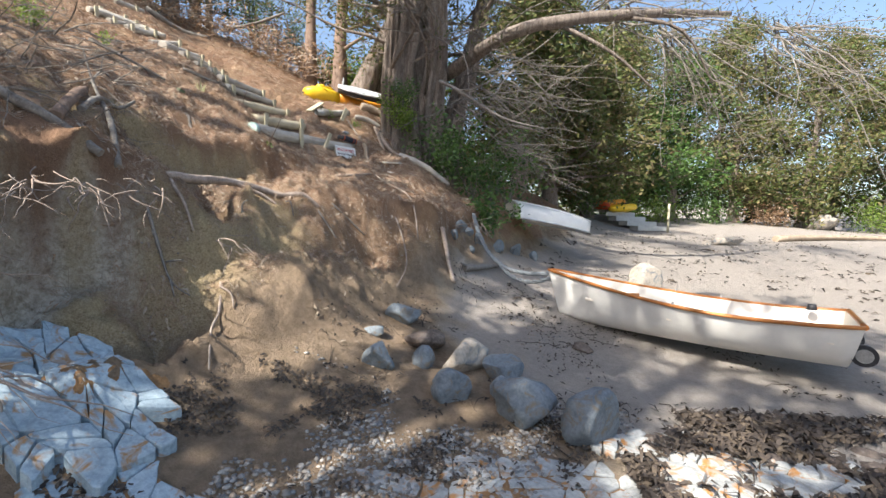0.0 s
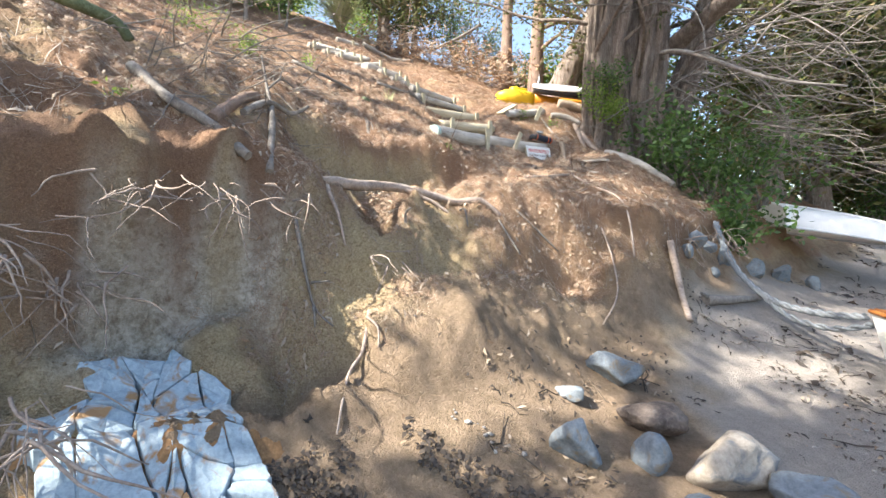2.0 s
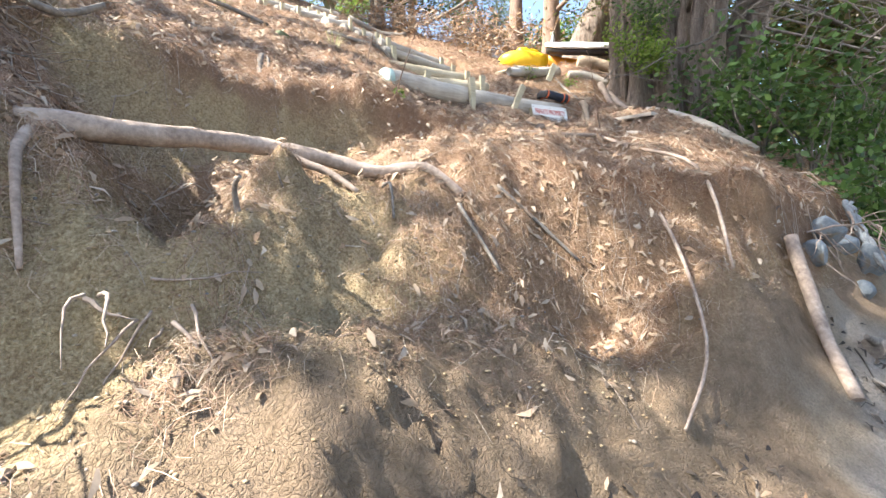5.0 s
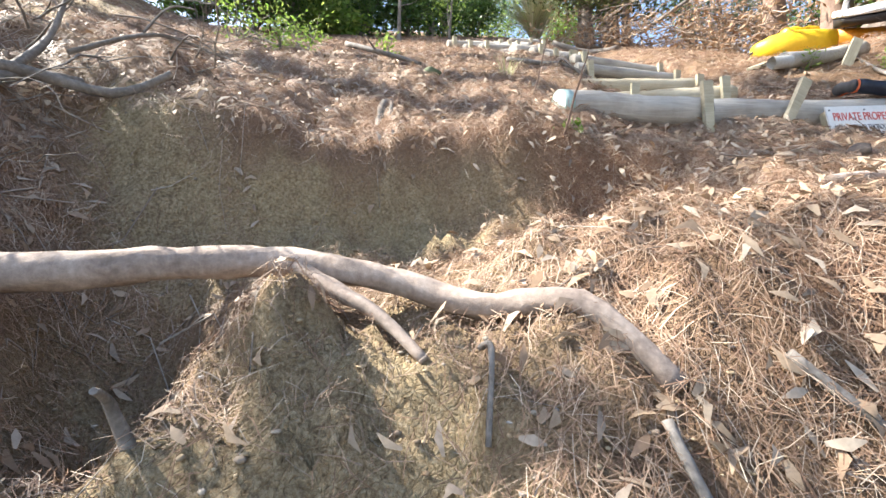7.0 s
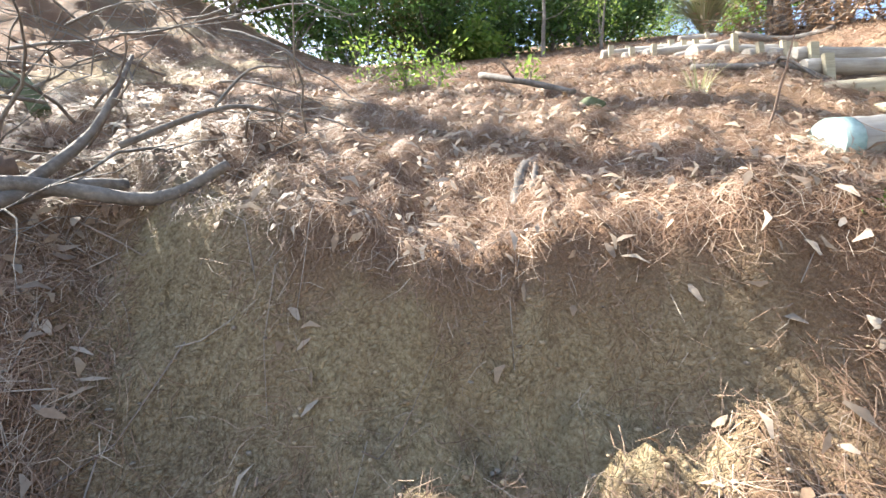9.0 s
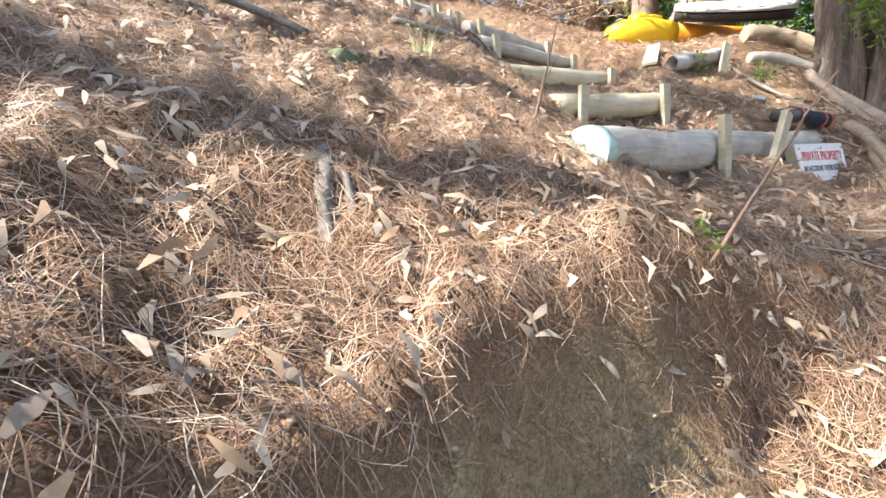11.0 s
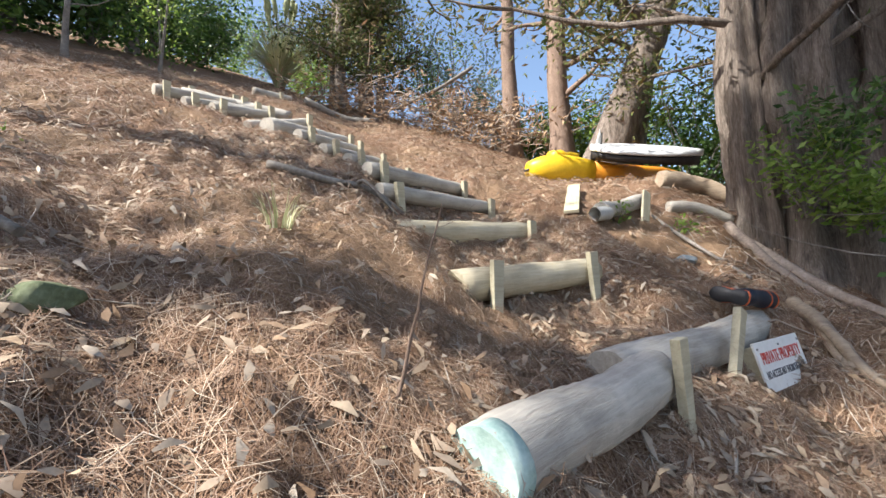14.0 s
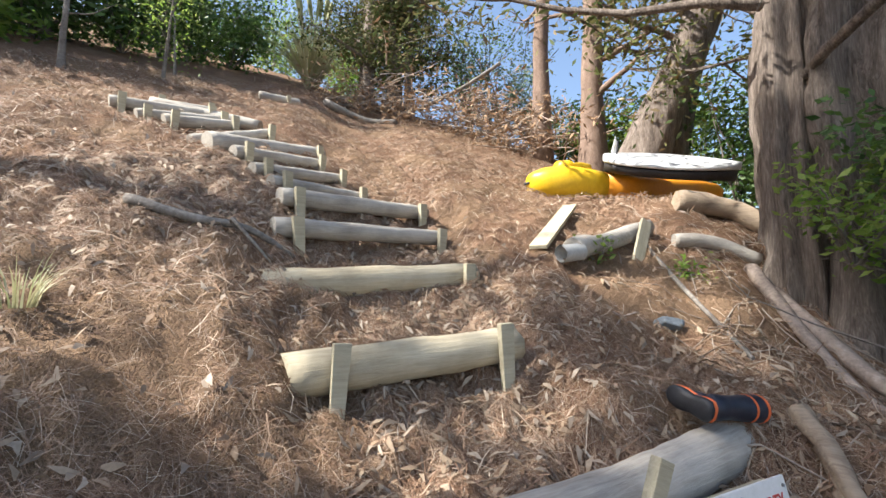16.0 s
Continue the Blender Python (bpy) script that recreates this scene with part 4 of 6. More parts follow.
def log_step(a, b, r, label, seed, mat=None, stakes=(0.2, 0.85), splinter=0.0, stake_mat=None, tall=0.34, bend=0.0):
    a, b = Vector(a), Vector(b)
    d = b - a
    yaw, tilt = math.degrees(math.atan2(d.y, d.x)), -math.degrees(math.atan2(d.z, math.hypot(d.x, d.y)))
    mid = (a + b) / 2
    t = thing("log_step", pose(mid.x, mid.y, mid.z, 0, 0, yaw), label, "step", "log steps up the slope")
    ob = log_mesh("log", d.length, r, mat or DRIFT, t, seed, splinter, bend=bend)
    ob.matrix_local = pose(0, 0, 0, 0, tilt, 0)
    for q in stakes:
        x = (q - 0.5) * d.length
        stake(t, x, -r - 0.022, tall, stake_mat or BOARD, random.Random(seed * 7 + int(q * 100)).uniform(-4, 4)).location.z += x * math.tan(math.radians(-tilt)) - 0.02
    return t


def rise(p, h):
    return (p[0], p[1], gz(p[0], p[1]) + h)


log_step((-3.31, 7.68, 3.47), (-2.73, 8.49, 3.54), 0.092, "pale splintered pine log step held by two stakes", 1, POST, (0.15, 0.9), 0.05, BOARD, 0.4)
log_step((-3.84, 7.86, 3.81), (-3.2, 9.02, 3.88), 0.09, "rounded pale pine log step held by a stake", 2, POST, (0.92,), 0.0, BOARD, 0.36)
log_step(rise((-4.05, 8.15), 0.05), rise((-3.62, 9.35), 0.05), 0.062, "slim grey log step between stakes", 3, DRIFT, (0.1, 0.94))
log_step(rise((-4.28, 8.38), 0.05), rise((-3.95, 9.62), 0.05), 0.065, "slim grey log step between stakes", 4, DRIFT, (0.08, 0.92))
for k, (a, b, r) in enumerate((((-4.55, 8.52), (-4.5, 9.45), 0.055), ((-4.84, 8.58), (-4.84, 9.55), 0.055), ((-5.14, 8.62), (-5.12, 9.55), 0.06), ((-5.5, 8.62), (-5.44, 9.86), 0.1), ((-5.72, 8.6), (-5.66, 9.4), 0.055), ((-6.2, 8.62), (-6.1, 9.3), 0.06), ((-6.45, 8.5), (-6.28, 9.3), 0.06), ((-6.75, 8.4), (-6.45, 9.3), 0.06), ((-7.05, 8.95), (-6.85, 9.5), 0.07))):
    log_step(rise(a, 0.045), rise(b, 0.045), r, "weathered grey log step on the upper flight", 10 + k, DRIFT, (0.1, 0.93) if k not in (3, 4) else (0.9,), 0.0, BOARD, 0.36)
log_step(rise((-6.95, 8.9), 0.06), rise((-6.0, 9.5), 0.06), 0.07, "bleached log lying beside the upper steps", 31, DRIFT, (), 0.04)
log_step(rise((-8.3, 11.2), 0.05), rise((-8.0, 11.8), 0.05), 0.08, "short log step far up the slope", 32, DRIFT, (0.7,), 0.0)


# the two old poles at the foot of the steps
def old_pole(a, b, r, label, seed, end=None, splits=3):
    a, b = Vector(a), Vector(b)
    d = b - a
    yaw, tilt = math.degrees(math.atan2(d.y, d.x)), -math.degrees(math.atan2(d.z, math.hypot(d.x, d.y)))
    mid = (a + b) / 2
    t = thing("old_pole", pose(mid.x, mid.y, mid.z, 0, tilt, yaw), label, "log")
    rng = random.Random(seed)
    n, sides = 28, 22
    line = [Vector((d.length * (i / n - 0.5), 0.01 * math.sin(i * 0.2 + seed), 0.006 * math.sin(i * 0.3))) for i in range(n + 1)]
    v, f = tube(line, [r * (0.97 + 0.02 * math.sin(i * 0.2 + seed)) for i in range(n + 1)], sides, 0.03, rng, flute=0.025, flutes=7)
    piece("trunk", v, f, DRIFT, t)
    if end is not None:
        cv, cf = tube([Vector((-d.length / 2 - 0.012, 0, 0)) + Vector((0, 0.01 * math.sin(seed), 0)), Vector((-d.length / 2 + 0.05, 0.01 * math.sin(seed), 0))], [r * 1.0, r * 1.015], sides, 0.015, rng)
        piece("sawn_end", cv, cf, end, t, "teal-tinted sawn end")
    return t


old_pole((-2.82, 6.47, 3.07), (-2.45, 7.42, 3.1), 0.1, "thick silvered pole with a teal-tinted sawn end", 1, ENDGRAIN)
old_pole((-2.6, 7.3, 3.11), (-1.78, 8.78, 3.17), 0.105, "thick weathered pole lying across the path's foot", 2)
stake(thing("leaning_stake", pose(-2.1, 7.85, 3.14, 0, 0, 60), "pale green-grey stake leaning on the pole", "stake"), 0, 0, 0.46, BOARD, 26)
stake(thing("leaning_stake", pose(-2.36, 7.3, 3.12, 0, 0, 62), "short stake wedged against the poles", "stake"), 0, 0, 0.4, BOARD, -3)
stick("split_root", [(-1.6, 8.85, 3.3), (-1.52, 8.6, 3.15), (-1.46, 8.4, rise((-1.46, 8.4), 0.03)[2]), (-1.36, 8.1, rise((-1.36, 8.1), 0.0)[2])], 0.045, 0.015, "torn splintered root at the pole's end", SPLIT, 8, "root", [([(-1.55, 8.7, 3.2), (-1.52, 8.5, rise((-1.52, 8.5), 0.04)[2]), (-1.5, 8.25, rise((-1.5, 8.25), 0.0)[2])], 0.035, 0.012)], 0.25)


# ---- the sign ----
def lettering(name, text, size, mat, parent, x, y, z, wide):
    cu = bpy.data.curves.new(name, "FONT")
    cu.body, cu.size, cu.align_x, cu.align_y, cu.extrude = text, size, "CENTER", "CENTER", 0.0012
    tmp = new(name, cu)
    bpy.context.view_layer.update()
    me = bpy.data.meshes.new_from_object(tmp.evaluated_get(bpy.context.evaluated_depsgraph_get()))
    bpy.data.objects.remove(tmp)
    bpy.data.curves.remove(cu)
    me.materials.clear()
    me.materials.append(mat)
    ob = new(name, me)
    ob.parent = parent
    span = max(v.co.x for v in me.vertices) - min(v.co.x for v in me.vertices)
    ob.matrix_local = pose(x, y, z, 90, 0, 0) @ Matrix.Diagonal((wide / span, 1, 1, 1))
    return ob


sign = thing("sign", pose(-1.835, 8.255, 2.92, -14, -1.5, 55), "small white sign with red and black lettering propped against the pole", "sign")
part("panel", box_verts(0.49, 0.012, 0.23, 0.003), SIGN_WHITE, sign).matrix_local = pose(0, -0.035, 0.115)
part("backing_block", box_verts(0.46, 0.06, 0.2, 0.004), BOARD, sign, "weathered timber backing").matrix_local = pose(0, 0.003, 0.112)
lettering("red_line", "PRIVATE PROPERTY", 0.08, SIGN_RED, sign, 0, -0.0425, 0.15, 0.42)
lettering("black_line", "NO ACCESS NO THOROUGHFARE", 0.05, SIGN_BLACK, sign, 0, -0.0425, 0.075, 0.43)
for x in (-0.225, 0.0, 0.225):
    v, f = tube([(x, -0.046, 0.2), (x, -0.036, 0.2)], [0.006, 0.006], 8)
    piece("nail", v, f, STEEL, sign)


# ---- the boot ----
def boot():
    t = thing("rubber_boot", pose(-1.94, 8.46, 3.36, 4, 7, 52) @ Matrix.Scale(0.8, 4), "navy rubber boot with orange trim lying on the pole", "boot")
    line = [Vector((0.02 + 0.36 * i / 12, 0.0, 0.0)) for i in range(13)]
    rads = [0.052, 0.06, 0.063, 0.06, 0.058, 0.058, 0.06, 0.062, 0.065, 0.067, 0.068, 0.069, 0.069]
    v, f = tube(line, rads, 20, 0.012)
    f = f[:-1]
    m = len(v)
    tube(line[::-1][:5], [0.064, 0.063, 0.062, 0.06, 0.05], 20, 0, None, v, f)
    piece("shaft", v, f, NAVY, t)
    fl = curve_points([(0.035, 0.0, -0.01), (0.04, 0.06, 0.0), (0.045, 0.13, 0.005), (0.04, 0.19, 0.01)], 4)
    fr = [0.05, 0.056, 0.057, 0.056, 0.054, 0.052, 0.05, 0.048, 0.046, 0.043, 0.038, 0.03, 0.016]
    v, f = tube(fl, fr, 16, 0.01)
    piece("foot", v, f, NAVY, t)
    sl = curve_points([(-0.012, -0.055, -0.015), (-0.016, 0.03, -0.005), (-0.016, 0.12, 0.005), (-0.012, 0.205, 0.015)], 4)
    v, f = tube(sl, [0.028, 0.05, 0.055, 0.055, 0.05, 0.047, 0.05, 0.055, 0.058, 0.056, 0.05, 0.038, 0.018], 14, 0.03)
    for q in v:
        q.x = -0.012 + (q.x + 0.014) * 0.42
    piece("sole", v, f, RUBBER, t, "black ribbed sole")
    v, f = tube([Vector((0.008, p.y, p.z)) for p in sl], [0.03, 0.052, 0.057, 0.057, 0.052, 0.049, 0.052, 0.057, 0.06, 0.058, 0.052, 0.04, 0.02], 14, 0)
    for q in v:
        q.x = 0.012 + (q.x - 0.008) * 0.2
    piece("welt", v, f, ORANGE_BAND, t, "orange welt band")
    for x, w, r in ((0.285, 0.018, 0.07), (0.365, 0.02, 0.0725)):
        v, f = tube([(x - w / 2, 0, 0), (x, 0, 0), (x + w / 2, 0, 0)], [r - 0.002, r, r - 0.002], 20, 0, close=False)
        piece("trim_band", v, f, ORANGE_BAND, t, "orange trim band")
    return t


boot()


# ---- kayaks and board ----
def hull_loft(stations, across=18):
    """Corners and faces lofted over stations of x, half width, top, bottom."""
    v, f = [], []
    for x, w, top, low in stations:
        for k in range(across):
            a = 2 * math.pi * k / across
            c, s = math.cos(a), math.sin(a)
            yy = w * math.copysign(abs(c) ** 0.7, c)
            zz = (top if s > 0 else -low) * math.copysign(abs(s) ** 0.75, s) * (1 if s > 0 else -1)
            v.append(Vector((x, yy, zz if s > 0 else -abs(zz))))
    n = len(stations)
    for i in range(n - 1):
        for k in range(across):
            a, b = i * across + k, i * across + (k + 1) % across
            f.append((a, b, b + across, a + across))
    f += [tuple(reversed(range(across))), tuple((n - 1) * across + k for k in range(across))]
    return v, f


kayak = thing("kayak", pose(-3.66, 11.42, 5.06, 8, 1, 40) @ Matrix.Diagonal((0.92, 1.0, 1.35, 1)), "yellow and orange plastic sit-on kayak lying on the slope", "kayak")
stations = [(0.0, 0.05, 0.03, 0.05), (0.05, 0.14, 0.07, 0.1), (0.2, 0.24, 0.12, 0.15), (0.45, 0.31, 0.15, 0.17), (0.75, 0.34, 0.13, 0.18), (0.95, 0.35, 0.11, 0.18)]
v, f = hull_loft(stations)
piece("bow", v, f, YELLOW, kayak, "yellow moulded bow")
stations = [(0.93, 0.352, 0.112, 0.182), (1.3, 0.36, 0.09, 0.18), (1.8, 0.35, 0.09, 0.18), (2.3, 0.28, 0.1, 0.15), (2.7, 0.12, 0.08, 0.1), (2.85, 0.03, 0.04, 0.05)]
v, f = hull_loft(stations)
piece("hull", v, f, ORANGE, kayak, "orange moulded hull")
v, f = hull_loft([(0.36, 0.05, 0.02, 0.05), (0.4, 0.13, 0.06, 0.05), (0.52, 0.15, 0.07, 0.05), (0.6, 0.12, 0.05, 0.05), (0.68, 0.14, 0.06, 0.05), (0.8, 0.13, 0.05, 0.05), (0.86, 0.04, 0.02, 0.05)], 14)
piece("hatch_moulding", [q + Vector((0, 0, 0.13)) for q in v], f, YELLOW, kayak)
v, f = tube([(1.0, -0.3, 0.05), (1.03, -0.31, 0.28), (1.04, -0.3, 0.36)], [0.012, 0.012, 0.012], 8)
piece("handle_post", v, f, BLACK_PLASTIC, kayak, "thin black upright")
v, f = tube(curve_points([(0.01, -0.06, -0.02), (-0.03, 0.0, -0.03), (0.01, 0.06, -0.02)], 4), 0.012, 6)
piece("bow_toggle", v, f, BLACK_PLASTIC, kayak, "black bow toggle")

board = thing("surf_board", pose(-2.85, 11.75, 5.3, 26, 12, 0) @ Matrix.Diagonal((0.6, 0.9, 1.0, 1)), "pale grey board with a dark underside resting on the kayak", "board")
st = [(0, 0.05), (0.06, 0.14), (0.3, 0.26), (0.7, 0.33), (1.2, 0.34), (1.7, 0.27), (2.1, 0.12), (2.25, 0.03)]
v, f = hull_loft([(x, w, 0.05, 0.03) for x, w in st], 20)
piece("deck", v, f, BOARD_GREY, board)
v, f = hull_loft([(x * 0.97 + 0.03, w * 0.93, 0.005, 0.12) for x, w in st], 20)
piece("underside", [q + Vector((0, 0, -0.035)) for q in v], f, BLACK_PLASTIC, board, "black underside")
v, f = hull_loft([(0, 0.012, 0.02, 0.0), (0.05, 0.016, 0.2, 0.0), (0.12, 0.012, 0.05, 0.0)], 8)
piece("fin", [q + Vector((0.1, 0.1, 0.05)) for q in v], f, BOARD_GREY, board)


# ---- timber, pipe and stones beside the steps ----
def plank(a, b, width, thick, label, mat=None, roll=0):
    a, b = Vector(a), Vector(b)
    d = b - a
    bm = box_verts(d.length, width, thick, 0.004)
    ob = part("plank", bm, mat or BOARD)
    mid = (a + b) / 2
    ob.matrix_world = pose(mid.x, mid.y, mid.z, roll, -math.degrees(math.atan2(d.z, math.hypot(d.x, d.y))), math.degrees(math.atan2(d.y, d.x)))
    return tagged(ob, label, "plank")


plank(rise((-2.92, 9.5), 0.03), rise((-3.0, 10.75), 0.05), 0.13, 0.03, "weathered plank lying on the slope")
plank(rise((-2.33, 9.95), -0.05), rise((-2.28, 10.2), 0.2), 0.09, 0.025, "mossy board leaning by the fallen wood", None, 60)
plank(rise((-1.45, 8.15), 0.03), rise((-0.75, 7.75), 0.03), 0.09, 0.03, "split grey timber on the needles", DRIFT)
plank(rise((-1.5, 8.0), 0.03), rise((-0.85, 7.55), 0.04), 0.06, 0.025, "split grey timber on the needles", DRIFT)
stick("fallen_log", [rise((-2.68, 9.5), 0.06), rise((-2.5, 9.95), 0.07), rise((-2.3, 10.45), 0.06)], 0.075, 0.07, "grey fallen log with a cut end", DRIFT, 12, "log")
stick("fallen_log", [rise((-2.1, 10.3), 0.05), rise((-1.85, 10.4), 0.06), rise((-1.55, 10.5), 0.05)], 0.055, 0.05, "short pale log by the great tree", DRIFT, 10, "log")
stick("fallen_log", [rise((-2.1, 11.0), 0.08), rise((-1.7, 11.15), 0.1), rise((-1.35, 11.1), 0.08)], 0.1, 0.08, "broken brown log against the great tree", SPLIT, 10, "log", (), 0.2)
v, f = tube([Vector(rise((-2.72, 9.36), 0.06)), Vector(rise((-2.63, 9.52), 0.06))], [0.06, 0.06], 18, 0, None, close=False)
tube([Vector(rise((-2.63, 9.52), 0.06)), Vector(rise((-2.72, 9.36), 0.06))], [0.052, 0.052], 18, 0, None, v, f, close=False)
tagged(piece("pipe", v, f, CONCRETE), "short grey pipe end in the needles", "pipe")
stick("long_stick", [rise((-2.42, 10.5), 0.05), rise((-2.1, 9.9), 0.03), rise((-1.72, 9.2), 0.03)], 0.02, 0.012, "long pale stick lying on the slope", BARK_TWIG)
stick("surface_root", [rise((-1.62, 10.3), 0.02), rise((-1.45, 9.9), 0.03), rise((-1.3, 9.45), 0.02), rise((-1.15, 9.0), 0.0)], 0.05, 0.02, "pale exposed root of the great tree", ROOT, 8, "root")
stick("surface_root", [rise((-1.5, 10.2), 0.02), rise((-1.2, 9.6), 0.03), rise((-0.9, 9.1), 0.02), rise((-0.7, 8.5), 0.0)], 0.06, 0.02, "pale exposed root of the great tree", ROOT, 8, "root")
stick("crooked_branch", [rise((-4.5, 7.6), 0.03), rise((-4.2, 7.75), 0.06), rise((-4.0, 7.95), 0.07), rise((-3.86, 8.15), 0.02)], 0.03, 0.012, "crooked grey branch beside the steps", BARK_TWIG, 7, "branch", [([rise((-4.05, 7.9), 0.06), rise((-3.95, 7.85), 0.1), rise((-3.8, 7.95), 0.02)], 0.018, 0.006)])


# ---- stones of the shore ----
def boulder(x, y, size, seed, label, mat, z=None, turn=0.0, category="boulder", name="boulder", cut=7):
    """A worn stone: a ball cut by planes, roughened, its edges rounded."""
    rng = random.Random(seed)
    bm = bmesh.new()
    bmesh.ops.create_icosphere(bm, subdivisions=4 if max(size) > 0.15 else 3, radius=1.0)
    planes = [(Vector((rng.gauss(0, 1), rng.gauss(0, 1), rng.gauss(0, 0.8))).normalized(), rng.uniform(0.5, 0.86)) for _ in range(cut + 3)]
    off = Vector((rng.uniform(0, 50), rng.uniform(0, 50), rng.uniform(0, 50)))
    for v in bm.verts:
        p = v.co.copy()
        for n, d in planes:
            over = p.dot(n) - d
            if over > 0:
                p -= n * over * 0.97
        p *= 1 + 0.10 * noise.noise(p * 1.7 + off) + 0.045 * noise.noise(p * 5 + off) + 0.02 * noise.noise(p * 13 + off)
        v.co = Vector((p.x * size[0], p.y * size[1], p.z * size[2]))
    ob = part(name, bm, mat, None, "", True)
    z = gz(x, y) + size[2] * 0.45 if z is None else z
    ob.matrix_world = pose(x, y, z, rng.uniform(-12, 12), rng.uniform(-12, 12), turn)
    return tagged(ob, label, category)


boulder(0.14, 3.5, (0.17, 0.15, 0.17), 1, "blue-grey boulder lying on shingle", BOULDER, turn=20)
boulder(0.72, 3.3, (0.30, 0.2, 0.22), 2, "large rounded blue-grey boulder", BOULDER, turn=-10)
boulder(1.17, 3.1, (0.24, 0.22, 0.3), 3, "upright dark angular boulder", BOULDER, turn=40, cut=6)
boulder(0.28, 4.05, (0.24, 0.2, 0.19), 4, "pale tan boulder lit by the sun", BOULDER_TAN, turn=15)
boulder(0.62, 3.95, (0.2, 0.2, 0.17), 5, "rounded blue-grey boulder beside a pale one", BOULDER, turn=60)
boulder(-0.5, 3.78, (0.17, 0.14, 0.15), 6, "grey boulder half sunk at the bank's foot", BOULDER, turn=-25)
boulder(-0.1, 3.95, (0.13, 0.12, 0.13), 7, "small grey-brown boulder beside the shingle", BOULDER, turn=10)
boulder(-0.36, 4.68, (0.21, 0.16, 0.16), 8, "dark blue boulder against the bank", BOULDER, turn=-5)
boulder(-0.62, 4.25, (0.14, 0.1, 0.06), 9, "flat blue-green stone set in the clay", BOULDER, turn=-25)
boulder(-0.1, 4.35, (0.26, 0.22, 0.1), 10, "low weed-stained rock between the boulders", DARK_ROCK, turn=30)
boulder(0.55, 3.6, (0.12, 0.1, 0.12), 11, "small dark stone among boulders", BOULDER, turn=70)
boulder(1.62, 4.75, (0.14, 0.1, 0.07), 12, "small dark stone on the sand", DARK_ROCK, turn=-30)
boulder(3.6, 7.6, (0.36, 0.28, 0.36), 13, "tan angular boulder behind the rowing boat", BOULDER_TAN, turn=20)
boulder(-2.1, 9.3, (0.09, 0.07, 0.05), 14, "flat blue-grey stone among pine needles", BOULDER, turn=40, name="stone", category="stone")
boulder(-2.0, 8.2, (0.1, 0.07, 0.07), 16, "dark stone under the sign", BOULDER, turn=20, name="stone", category="stone", z=2.92)
boulder(-1.62, 7.1, (0.06, 0.05, 0.04), 17, "dark pebble-like stone on the needles", DARK_ROCK, name="stone", category="stone")
for k, (x, y, r) in enumerate(((0.3, 7.0, 0.12), (0.45, 7.2, 0.1), (0.62, 7.35, 0.13), (0.2, 6.75, 0.09), (0.5, 6.95, 0.07), (1.05, 8.0, 0.14), (1.5, 8.7, 0.16), (1.9, 9.0, 0.12))):
    boulder(x, y, (r, r * 0.8, r * 1.1), 30 + k, "dark upright stone packed into the bank's foot", BOULDER, turn=40 * k, cut=9)
boulder(9.6, 15.0, (0.9, 0.25, 0.2), 41, "pale driftwood-like rock on the far beach", BOULDER_TAN, turn=10)
boulder(20.5, 24.0, (0.9, 0.7, 0.6), 42, "pale rock at the far end of the beach", BOULDER_TAN)


